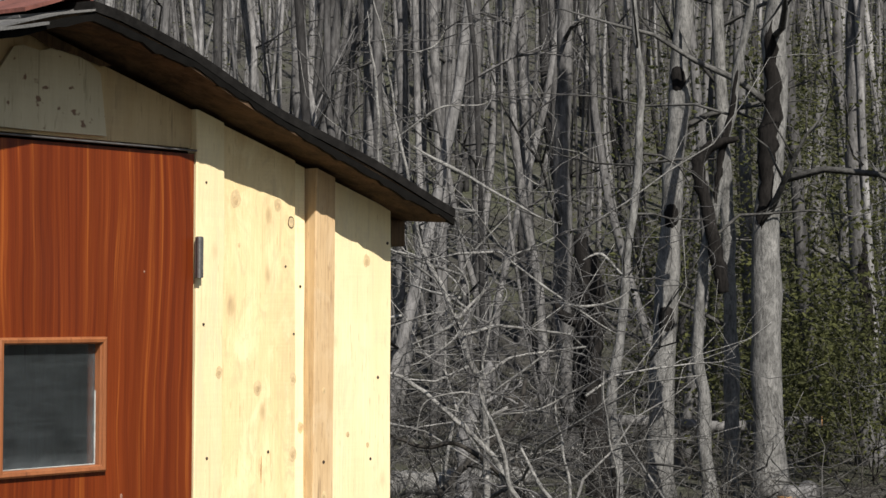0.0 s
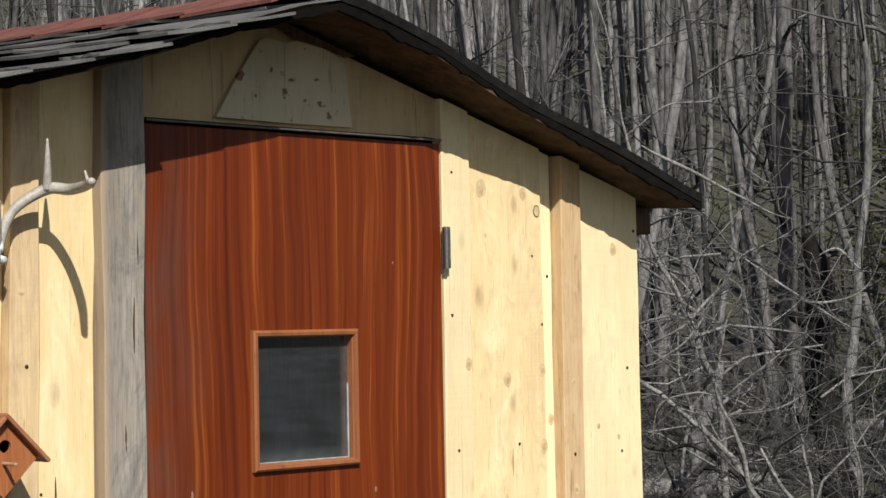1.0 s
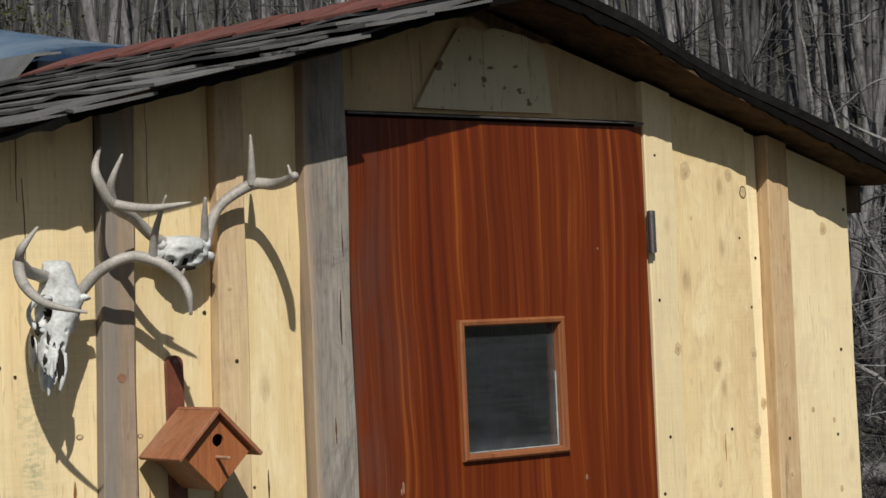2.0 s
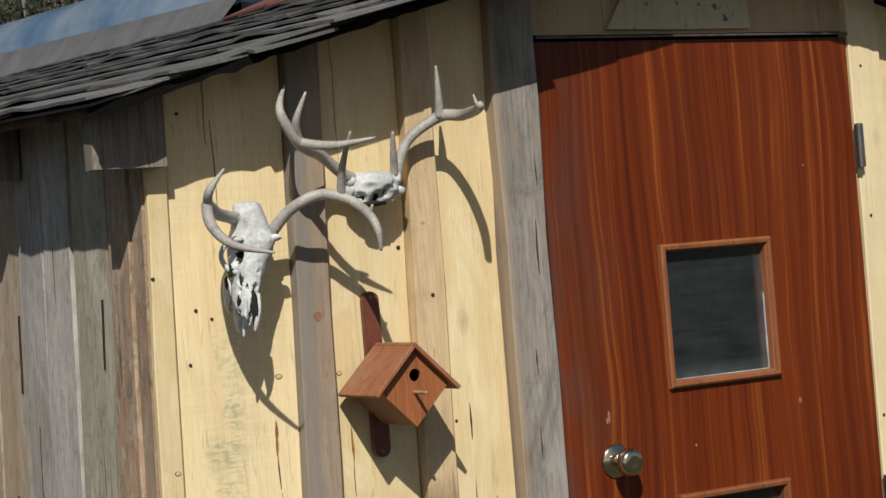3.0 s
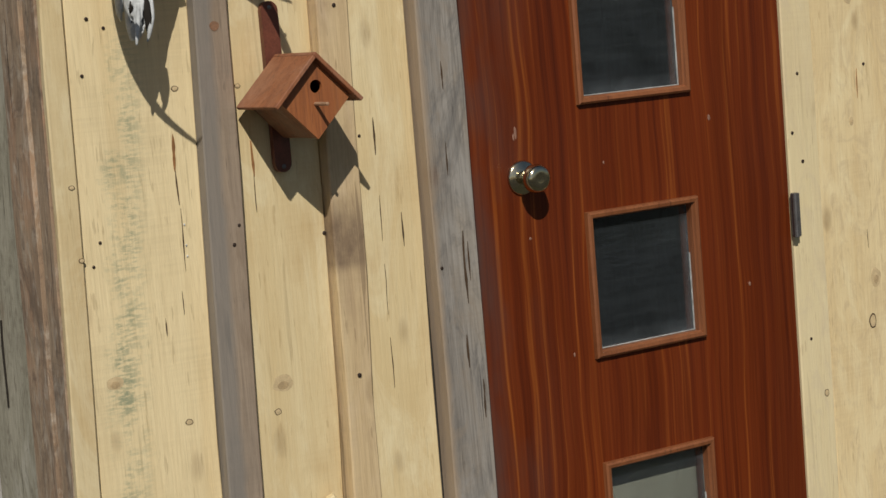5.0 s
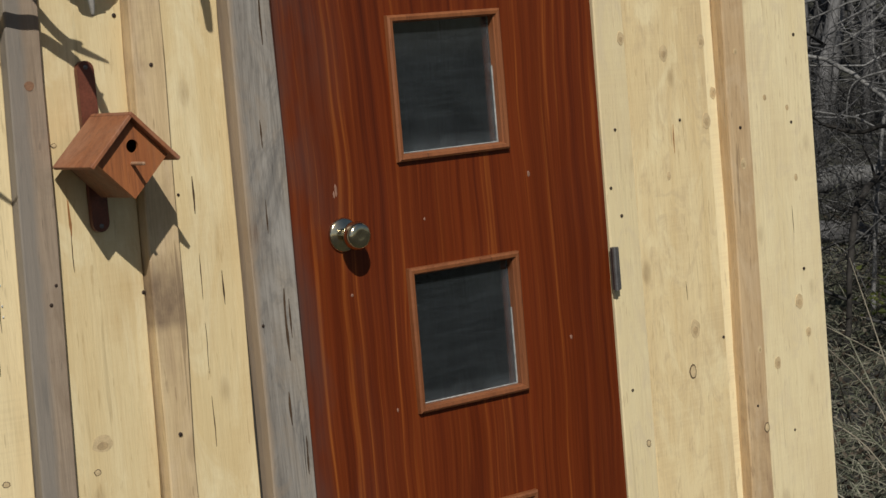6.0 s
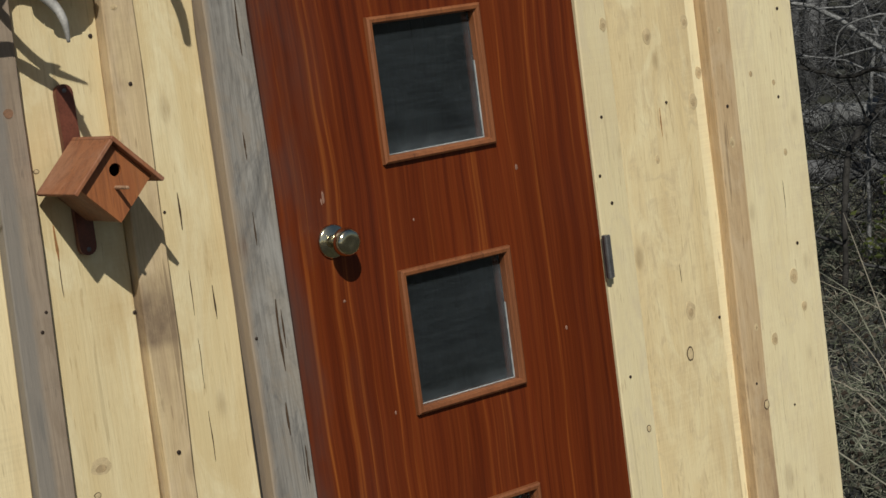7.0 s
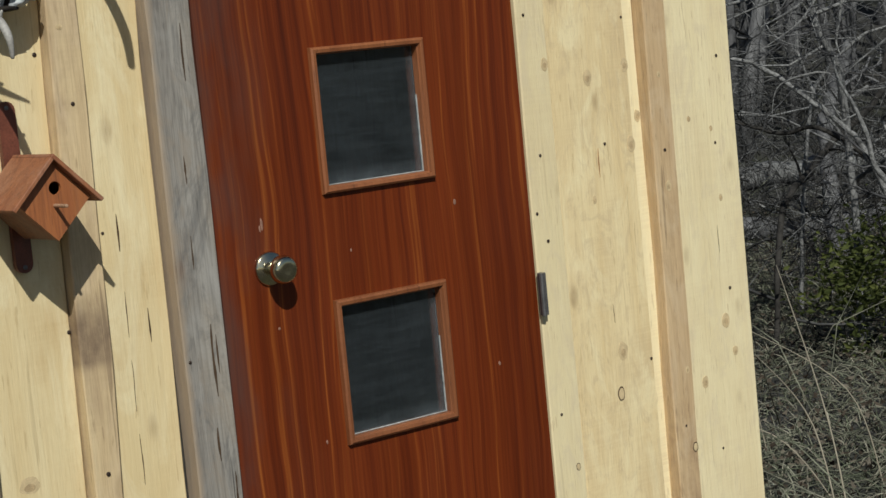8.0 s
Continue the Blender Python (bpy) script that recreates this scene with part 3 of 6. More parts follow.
# ---------------- shed: sizes ----------------
XL, XR, XC = -0.785, 1.378, 0.30          # side walls and ridge
YB = 5.2                                # back wall
RISE = 0.048                             # the roof climbs a little towards the back
PITCH_L, PITCH_R = 0.283, 0.292
OV = 0.155                               # front overhang
EAVE_L, EAVE_R = -0.902, 1.452
APEX = 2.247                             # underside of the roof boards over the front wall


def under(x, y=0.0):
    """Underside of the roof."""
    return APEX + RISE * y - (PITCH_L * (XC - x) if x < XC else PITCH_R * (x - XC))


def front_y(x):
    """How far the front edge stands out: most at the peak."""
    if x < XC:
        near = 0.186 - 0.02 * min(1.0, max(0.0, -0.05 - x) / 0.5) - 0.028 * min(1.0, max(0.0, -0.55 - x) / 0.2)
        return near - 0.012 * min(1.0, max(0.0, -0.85 - x) / 0.05) + 0.021 * max(0.0, 1 - (XC - x) / 0.25)
    return OV - 0.02 * min(1.0, (x - XC) / 0.6) + 0.052 * max(0.0, 1 - (x - XC) / 0.6)


def lip(x):
    """How far the front edge is lifted on the far slope."""
    return 0.034 * max(0.0, min(1.0, (x - XC) / 0.3)) - 0.038 * max(0.0, x - XC)


def cut(x):
    return under(x) - 0.003


DOOR_W, DOOR_H = 0.759, 2.028

# ---------------- front wall ----------------
front = tagged(empty("wall_north", (0, 0, 0)), "board and batten gable wall of fresh yellow pine", "wall", kind="structure")


def sheathing():
    bm = bmesh.new()
    outline = [(XL + 0.02, -0.05), (-0.012, -0.05), (-0.012, 2.045), (DOOR_W + 0.008, 2.045), (DOOR_W + 0.008, -0.05), (XR - 0.005, -0.05)]
    outline += [(XR - 0.005, cut(XR)), (XC, cut(XC)), (XL + 0.02, cut(XL))]
    a = [bm.verts.new((x, 0.03, z)) for x, z in outline]
    b = [bm.verts.new((x, 0.075, z)) for x, z in outline]
    bm.faces.new(a)
    bm.faces.new(b[::-1])
    for i in range(len(a)):
        j = (i + 1) % len(a)
        bm.faces.new((a[i], b[i], b[j], a[j]))
    bmesh.ops.triangulate(bm, faces=[f for f in bm.faces if len(f.verts) > 4])
    part("sheathing", bm, INTERIOR, front)


sheathing()

# u0, u1, how far the face stands proud, thickness, material, lean, name, label
FRONT_BOARDS = [
    (-0.783, -0.7435, 0.012, 0.0135, PINE, 0.028, "corner_board", ""),
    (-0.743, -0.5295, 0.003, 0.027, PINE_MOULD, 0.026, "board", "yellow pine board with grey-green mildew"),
    (-0.5285, -0.4655, 0.026, 0.050, BATTEN_GREY, 0.026, "batten", "grey-brown weathered batten"),
    (-0.4645, -0.3045, 0.002, 0.026, PINE, 0.021, "board", ""),
    (-0.3035, -0.2435, 0.027, 0.052, BATTEN_SMUDGED, 0.017, "batten", "tan batten with brown stains"),
    (-0.2425, -0.1140, 0.002, 0.026, PINE, 0.012, "board", ""),
    (-0.1130, -0.0230, 0.030, 0.040, JAMB_WOOD, 0.0, "door_jamb", "weathered grey door jamb board"),
    (0.7360, 0.8180, 0.018, 0.028, PINE_PALE, 0.0, "board", ""),
    (0.8210, 1.0480, 0.006, 0.034, PINE_ROUGH, -0.008, "board", ""),
    (1.0490, 1.0920, -0.008, 0.020, PINE_SAWN, 0.0, "board", ""),
    (1.0930, 1.1590, 0.022, 0.046, BATTEN_TAN, 0.006, "batten", "tan batten with knots"),
    (1.1600, 1.3780, 0.0, 0.028, PINE_PALE, -0.002, "board", ""),
]
for i, (u0, u1, d, th, mt, ln, nm, lab) in enumerate(FRONT_BOARDS):
    part(nm, board(u0, u1, d, th, -0.03, cut, 11 + i, lean=ln), mt, front, lab)


def gable_panel():
    bm = bmesh.new()
    out = [(-0.004, 2.0345), (0.764, 2.0345), (0.764, cut(0.764)), (XC, cut(XC)), (-0.004, cut(-0.004))]
    a = [bm.verts.new((x, 0.0, z)) for x, z in out]
    b = [bm.verts.new((x, 0.028, z)) for x, z in out]
    bm.faces.new(a)
    bm.faces.new(b[::-1])
    for i in range(5):
        j = (i + 1) % 5
        bm.faces.new((a[i], b[i], b[j], a[j]))
    part("gable_panel", bm, PLYWOOD, front, "shaded yellow plywood panel over the door")
    bm = bmesh.new()
    out = [(0.155, 2.043), (0.30, 2.041), (0.495, 2.042), (0.487, 2.10), (0.478, 2.168), (0.425, 2.205), (0.39, 2.2), (0.36, 2.208), (0.325, 2.198), (0.285, 2.206), (0.262, 2.2), (0.205, 2.12)]
    a = [bm.verts.new((x, -0.012, z)) for x, z in out]
    b = [bm.verts.new((x, -0.002, z)) for x, z in out]
    bm.faces.new(a)
    bm.faces.new(b[::-1])
    for i in range(len(out)):
        j = (i + 1) % len(out)
        bm.faces.new((a[i], b[i], b[j], a[j]))
    bmesh.ops.triangulate(bm, faces=[f for f in bm.faces if len(f.verts) > 4])
    part("gable_patch", bm, PLY_SPOTTED, front, "pale spotted plywood patch cut as a trapezoid")


gable_panel()


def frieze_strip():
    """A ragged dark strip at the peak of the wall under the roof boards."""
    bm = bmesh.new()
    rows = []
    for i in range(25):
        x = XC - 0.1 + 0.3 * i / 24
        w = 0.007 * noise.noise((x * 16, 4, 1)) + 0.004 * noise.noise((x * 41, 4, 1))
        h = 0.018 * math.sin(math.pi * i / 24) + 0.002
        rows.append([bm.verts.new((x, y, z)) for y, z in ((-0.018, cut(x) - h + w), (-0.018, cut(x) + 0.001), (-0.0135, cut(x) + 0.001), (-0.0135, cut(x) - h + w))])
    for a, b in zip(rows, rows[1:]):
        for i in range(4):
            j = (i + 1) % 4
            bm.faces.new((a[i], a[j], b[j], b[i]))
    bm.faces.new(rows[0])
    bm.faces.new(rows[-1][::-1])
    part("frieze_strip", bm, SOFFIT, front, "dark ragged strip under the roof peak")


frieze_strip()

# ---------------- side, back walls and floor of the shed ----------------
side = tagged(empty("wall_west"), "side wall of weathered grey boards under the eave", "wall", kind="structure")
SIDE_EDGES = [(0.003, 0.055, 0.0, BARK_EDGE), (0.057, 0.154, 0.006, BARK_EDGE), (0.156, 0.352, 0.0, WEATHERED_GREEN), (0.357, 0.512, 0.004, WEATHERED),
              (0.514, 0.660, 0.003, WEATHERED), (0.663, 0.830, 0.0, WEATHERED_TAN), (0.833, 0.990, 0.003, WEATHERED_TAN), (0.993, 1.138, 0.028, BATTEN_TAN),
              (1.140, 1.330, 0.0, WEATHERED_TAN), (1.333, 1.52, 0.004, WEATHERED_BLUE)]
y = 1.523
while y < YB - 0.1:
    w = random.uniform(0.15, 0.24)
    SIDE_EDGES.append((y, min(y + w, YB), random.choice((0.0, 0.005)), WEATHERED))
    y += w + 0.003
for i, (v0, v1, d, mt) in enumerate(SIDE_EDGES):
    bm = board(v0 + 0.001, v1 - 0.0015, d, 0.026 + d, -0.03, lambda v: under(XL, v) - 0.003, 70 + i, 0.002, 0.0012)
    # turned so that the face looks to -x
    bm.transform(Matrix(((0, 1, 0.028, XL - 0.045), (1, 0, 0, 0), (0, 0, 1, 0), (0, 0, 0, 1))))
    lab = "fresh tan batten" if mt is BATTEN_TAN else ("brown waney-edged board" if mt is BARK_EDGE else "")
    part("batten" if mt is BATTEN_TAN else "board", bm, mt, side, lab)


def slab_wall(name, x0, x1, y0, y1, label):
    bm = bmesh.new()
    lo, hi = [], []
    for x, yy in ((x0, y0), (x1, y0), (x1, y1), (x0, y1)):
        lo.append(bm.verts.new((x, yy, -0.03)))
        hi.append(bm.verts.new((x, yy, under(x, yy) - 0.004)))
    bm.faces.new(lo[::-1])
    bm.faces.new(hi)
    for i in range(4):
        j = (i + 1) % 4
        bm.faces.new((lo[i], lo[j], hi[j], hi[i]))
    return tagged(mesh_object(name, bm, [WEATHERED]), label, "wall", kind="structure")


slab_wall("wall_east", XR - 0.045, XR - 0.006, 0.08, YB, "plain weathered side wall of the shed")


def back_wall():
    bm = bmesh.new()
    out = [(XL + 0.03, -0.03), (XR - 0.05, -0.03), (XR - 0.05, under(XR, YB) - 0.004), (XC, under(XC, YB) - 0.004), (XL + 0.03, under(XL, YB) - 0.004)]
    a = [bm.verts.new((x, YB - 0.03, z)) for x, z in out]
    b = [bm.verts.new((x, YB, z)) for x, z in out]
    bm.faces.new(a)
    bm.faces.new(b[::-1])
    for i in range(5):
        j = (i + 1) % 5
        bm.faces.new((a[i], b[i], b[j], a[j]))
    tagged(mesh_object("wall_south", bm, WEATHERED), "plain weathered back wall of the shed", "wall", kind="structure")


back_wall()
tagged(mesh_object("floor", box(XL + 0.03, XR - 0.05, 0.08, YB - 0.03, -0.02, 0.02), INTERIOR), "dark plank floor inside the shed", "floor", kind="structure")

# ---------------- roof ----------------
roof = tagged(empty("roof"), "low gable roof with weathered grey asphalt shingles", "roof", kind="structure")


def roof_slab(name, xe, th, lift, y0, y1, material, label=""):
    bm = bmesh.new()
    n = 16
    rows = []
    rng = random.Random(5)
    for i in range(n + 1):
        f = i / n
        x = XC + (xe - XC) * f
        tip = lip(x)
        sag = 0.006 * math.sin(f * 9 + 1) * (1 if 0 < i < n else 0)
        rows.append([bm.verts.new((x, y, under(x, y) + lift + h + sag)) for y, h in ((y0 + OV - front_y(x), tip), (y1, 0), (y1, th), (y0 + OV - front_y(x), th + tip))])
    for a, b in zip(rows, rows[1:]):
        for i in range(4):
            j = (i + 1) % 4
            bm.faces.new((a[i], a[j], b[j], b[i]))
    bm.faces.new(rows[0])
    bm.faces.new(rows[-1][::-1])
    return part(name, bm, material, roof, label)


DECK = 0.016
def edge_strip(xe):
    """The tarred front edge of the roof boards."""
    bm = bmesh.new()
    rows = []
    for i in range(61):
        x = XC + (xe - XC) * i / 60
        tip = lip(x)
        y, z = -front_y(x), under(x, -front_y(x)) + tip
        w = 0.006 * noise.noise((x * 9, 0, 3)) + 0.009 * noise.noise((x * 31, 2, 3))
        rows.append([bm.verts.new(c) for c in ((x, y + 0.012, z - 0.001 + w), (x, y + 0.002, z - 0.001 + w), (x, y + 0.001, z + 0.015), (x, y + 0.012, z + 0.015))])
    for a, b in zip(rows, rows[1:]):
        for i in range(4):
            j = (i + 1) % 4
            bm.faces.new((a[i], a[j], b[j], b[i]))
    bm.faces.new(rows[0])
    bm.faces.new(rows[-1][::-1])
    part("edge_strip", bm, TAR, roof, "black tarred roof edge")


roof_slab("roof_deck", EAVE_L + 0.012, DECK, 0.0, -OV + 0.006, YB + 0.12, SOFFIT, "dark brown roof boards")
roof_slab("roof_deck", EAVE_R - 0.012, DECK, 0.0, -OV + 0.006, YB + 0.12, SOFFIT, "dark brown roof boards")
roof_slab("roof_felt", EAVE_R, 0.02, DECK + 0.001, -OV, YB + 0.13, FELT, "dark shingle layer with ragged edge")
edge_strip(EAVE_L)
edge_strip(EAVE_R)
roof_slab("roof_felt", EAVE_L, 0.004, DECK + 0.001, -OV - 0.004, YB + 0.13, SHINGLE, "dark shingle layer with ragged edge")


def shingle_mesh(w, ln, seed):
    """One tab: runs up the slope (+u), butt edge at u = 0, a little curled."""
    rng = random.Random(seed)
    bm = bmesh.new()
    nu, nv = 3, 8
    top, bot = [], []
    curl = [0.001 + 0.009 * max(0.0, 0.45 + noise.noise((j * 0.45 + seed * 3.7, seed, 0))) for j in range(nv + 1)]
    edge = [0.012 * noise.noise((j * 0.6 + seed * 2.1, 5, seed)) for j in range(nv + 1)]
    for i in range(nu + 1):
        f = i / nu
        ra, rb = [], []
        for j in range(nv + 1):
            lift = curl[j] * (1 - f) ** 2
            u = f * ln + (edge[j] if i == 0 else 0)
            v = (j / nv - 0.5) * w
            ra.append(bm.verts.new((u, v, 0.0055 + lift)))
            rb.append(bm.verts.new((u, v, 0.0 + lift)))
        top.append(ra)
        bot.append(rb)
    for i in range(nu):
        for j in range(nv):
            bm.faces.new((top[i][j], top[i + 1][j], top[i + 1][j + 1], top[i][j + 1]))
            bm.faces.new((bot[i][j], bot[i][j + 1], bot[i + 1][j + 1], bot[i + 1][j]))
    for j in range(nv):
        bm.faces.new((top[0][j], top[0][j + 1], bot[0][j + 1], bot[0][j]))
    for i in range(nu):
        bm.faces.new((top[i][0], bot[i][0], bot[i + 1][0], top[i + 1][0]))
        bm.faces.new((top[i][nv], top[i + 1][nv], bot[i + 1][nv], bot[i][nv]))
    me = bpy.data.meshes.new("shingle")
    bm.to_mesh(me)
    bm.free()
    me.materials.append(SHINGLE)
    return me


def lay_shingles():
    meshes = [shingle_mesh(0.60, 0.155, 300 + i) for i in range(14)]
    rng = random.Random(8)
    slope = math.atan(PITCH_L)
    x = EAVE_L - 0.006
    course = 0
    while x < XC - 0.05:
        y = -OV - 0.02 - 0.6 * ((course * 0.37) % 1.0)
        while y < YB + 0.1:
            yc = y + 0.30
            if yc + 0.3 > -OV + 0.06:
                z = under(x, yc) + DECK + 0.006 + 0.002
                ob = new("shingle", rng.choice(meshes))
                ob.parent = roof
                w = 1.0
                edge = front_y(x) + 0.02 + rng.uniform(-0.006, 0.01)
                if yc - 0.30 < -edge:
                    w = (yc + 0.30 + edge) / 0.60
                    yc = -edge + w * 0.30
                ob.matrix_local = Matrix.Translation((x + rng.uniform(-0.006, 0.006), yc, z)) @ Euler((math.atan(RISE), -slope + 0.035, 0)).to_matrix().to_4x4() @ Matrix.Diagonal((1, w * 0.99, 1, 1))
            y += 0.602
        x += 0.135
        course += 1


def ridge_cap():
    n = 7
    rng = random.Random(2)
    for k in range(n):
        y0 = -OV - 0.012 + k * 0.275
        y1 = y0 + 0.29
        bm = bmesh.new()
        top = []
        for y in (y0, y1):
            up = 0.006 if y == y0 else 0.0
            row = []
            for x, dz in ((-0.13, 0), (-0.06, 0.004), (0.0, 0.012), (0.06, 0.004), (0.13, 0)):
                row.append(bm.verts.new((XC + x, y, under(XC + x, y) + DECK + 0.024 + dz + up + rng.uniform(-0.002, 0.002))))
            for x, dz in ((0.13, 0), (0.06, 0.004), (0.0, 0.012), (-0.06, 0.004), (-0.13, 0)):
                row.append(bm.verts.new((XC + x, y, under(XC + x, y) + DECK + 0.018 + dz + up)))
            top.append(row)
        for i in range(10):
            j = (i + 1) % 10
            bm.faces.new((top[0][i], top[0][j], top[1][j], top[1][i]))
        bm.faces.new(top[0])
        bm.faces.new(top[1][::-1])
        part("ridge_shingle", bm, RED_CAP, roof, "faded red ridge shingle")


ridge_cap()

# rafter tails under the eave: the first is nailed to the face of the gable corner
for k in range(6):
    y0, y1 = (-0.052, -0.0135) if k == 0 else (-0.03 + 0.63 * k, 0.01 + 0.63 * k)
    x0, x1 = (-0.876, -0.752) if k == 0 else (-0.888, XL - 0.002)
    bm = bmesh.new()
    lo = 1.828 + RISE * y0
    pts = [(x0, lo), (x1, lo), (x1, under(x1, y0) - 0.002), (x0, under(x0, y0) - 0.002)]
    a = [bm.verts.new((x, y0, z)) for x, z in pts]
    b = [bm.verts.new((x, y1, z)) for x, z in pts]
    bm.faces.new(a)
    bm.faces.new(b[::-1])
    for i in range(4):
        j = (i + 1) % 4
        bm.faces.new((a[i], b[i], b[j], a[j]))
    part("rafter_tail", bm, RAFTER_WOOD, roof, "weathered grey rafter tail")
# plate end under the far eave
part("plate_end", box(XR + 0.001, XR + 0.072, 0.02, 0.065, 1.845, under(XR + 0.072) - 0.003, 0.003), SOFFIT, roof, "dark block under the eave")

# ---------------- door ----------------
door = tagged(empty("door_1", (DOOR_W - 0.0245, -0.013, 0.013)), "closed red-brown mahogany veneer door with three square panes", "door", kind="structure")
door.scale = (0.990, 1.0, 0.992)
WIN_X = (0.246, 0.516)
WIN_Z = [(1.362, 1.636), (0.884, 1.162), (0.407, 0.684)]


def door_leaf():
    """The leaf with three real openings, from strips round them, in one mesh."""
    bm = bmesh.new()
    x0, x1 = 0.004 - DOOR_W, -0.002
    a, b = WIN_X[0] + 0.012 - DOOR_W, WIN_X[1] - 0.012 - DOOR_W
    zs = [0.012]
    for z0, z1 in sorted(WIN_Z):
        zs += [z0 + 0.012, z1 - 0.012]
    zs.append(DOOR_H - 0.004)
    xs = [x0, a, b, x1]
    front_v = [[bm.verts.new((x, 0.0, z)) for x in xs] for z in zs]
    back_v = [[bm.verts.new((x, 0.038, z)) for x in xs] for z in zs]
    for i in range(len(zs) - 1):
        for j in range(3):
            if j == 1 and i % 2 == 1:
                for (p, q) in (((i, 1), (i, 2)), ((i, 2), (i + 1, 2)), ((i + 1, 2), (i + 1, 1)), ((i + 1, 1), (i, 1))):
                    bm.faces.new((front_v[p[0]][p[1]], back_v[p[0]][p[1]], back_v[q[0]][q[1]], front_v[q[0]][q[1]]))
                continue
            bm.faces.new((front_v[i][j], front_v[i][j + 1], front_v[i + 1][j + 1], front_v[i + 1][j]))
            bm.faces.new((back_v[i][j], back_v[i + 1][j], back_v[i + 1][j + 1], back_v[i][j + 1]))
    n = len(zs) - 1
    for i in range(n):
        bm.faces.new((front_v[i][0], front_v[i + 1][0], back_v[i + 1][0], back_v[i][0]))
        bm.faces.new((front_v[i][3], back_v[i][3], back_v[i + 1][3], front_v[i + 1][3]))
    for j in range(3):
        bm.faces.new((front_v[0][j], back_v[0][j], back_v[0][j + 1], front_v[0][j + 1]))
        bm.faces.new((front_v[n][j], front_v[n][j + 1], back_v[n][j + 1], back_v[n][j]))
    part("leaf", bm, DOOR_WOOD, door)


door_leaf()


def moulding(z0, z1):
    """A mitred frame round a pane: a rounded profile swept round the opening."""
    bm = bmesh.new()
    w = 0.0145
    prof = [(0.0, 0.0), (0.001, -0.009), (0.005, -0.012), (0.011, -0.011), (w - 0.002, -0.006), (w, -0.003), (w, 0.016)]
    x0, x1 = WIN_X[0] - DOOR_W, WIN_X[1] - DOOR_W
    loops = []
    for o, d in prof:
        loops.append([bm.verts.new((x, d, z)) for x, z in ((x0 + o, z0 + o), (x1 - o, z0 + o), (x1 - o, z1 - o), (x0 + o, z1 - o))])
    for p, q in zip(loops, loops[1:]):
        for i in range(4):
            j = (i + 1) % 4
            bm.faces.new((p[i], p[j], q[j], q[i]))
    return bm


for z0, z1 in WIN_Z:
    fr = part("window_moulding", moulding(z0, z1), FRAME_WOOD, door, "lighter brown wooden moulding")
    pane = part("pane", box(WIN_X[0] + 0.015 - DOOR_W, WIN_X[1] - 0.015 - DOOR_W, 0.012, 0.015, z0 + 0.015, z1 - 0.015), GLASS, fr, "dark dusty glass pane")
    pane.visible_shadow = False
    px1, pz0 = WIN_X[1] - 0.0148 - DOOR_W, z0 + 0.0148
    part("putty_line", box(px1 - 0.0022, px1, 0.0085, 0.0115, pz0, z0 + 0.6 * (z1 - z0), 0.0004), PUTTY, fr, "thin pale line of putty")
    part("putty_line", box(WIN_X[0] + 0.02 - DOOR_W, px1 - 0.003, 0.0085, 0.0115, pz0, pz0 + 0.0018, 0.0004), PUTTY, fr, "thin pale line of putty")

# card leaning inside the lowest pane
card = mesh_object("cardboard_sheet", box(WIN_X[0] + 0.027, WIN_X[1] - 0.033, 0.0265, 0.0295, WIN_Z[2][0] + 0.0122, WIN_Z[2][1] - 0.016, 0.0008), CARD)
tagged(card, "pale grey cardboard sheet leaning inside the lowest pane", "cardboard")
card.matrix_world = Matrix.Identity(4)


def lathe(profile, segs=28):
    """A turned shape round -y: (distance in front, radius) pairs."""
    bm = bmesh.new()
    rings = []
    for d, r in profile:
        rings.append([bm.verts.new((r * math.cos(2 * math.pi * k / segs), -d, r * math.sin(2 * math.pi * k / segs))) for k in range(segs)])
    for a, b in zip(rings, rings[1:]):
        for i in range(segs):
            j = (i + 1) % segs
            bm.faces.new((a[i], a[j], b[j], b[i]))
    bm.faces.new(rings[0])
    bm.faces.new(rings[-1][::-1])
    return bm


KX, KZ = 0.112 - DOOR_W, 1.243
rose = part("knob_rose", lathe([(0.0, 0.032), (0.003, 0.032), (0.006, 0.029), (0.008, 0.02), (0.012, 0.014)]), BRASS, door, "round brass rose", True)
rose.location = (KX, 0, KZ)
knob = part("knob", lathe([(0.010, 0.012), (0.026, 0.012), (0.031, 0.02), (0.037, 0.0255), (0.047, 0.0265), (0.056, 0.0235), (0.0595, 0.018), (0.0585, 0.008), (0.0583, 0.001)]), BRASS, door, "round brass door knob", True)
knob.location = (KX, 0, KZ)
for hz in (1.803, 1.093, 0.24):
    h = part("hinge", box(-0.005, 0.008, -0.0225, -0.0065, hz - 0.044, hz + 0.044, 0.002), IRON, door, "dark iron hinge")
    bm = lathe([(0, 0.0055), (0.088, 0.0055)], 10)
    bm.transform(Matrix.Rotation(radians(90), 4, "X"))
    bm.transform(Matrix.Translation((-0.004, -0.0205, hz + 0.044)))
    part("hinge_pin", bm, IRON, h)
part("drip_strip", box(-DOOR_W + 0.005, -0.003, -0.012, -0.002, DOOR_H + 0.0005, DOOR_H + 0.0045, 0.001), IRON, door, "thin dark metal strip over the door")

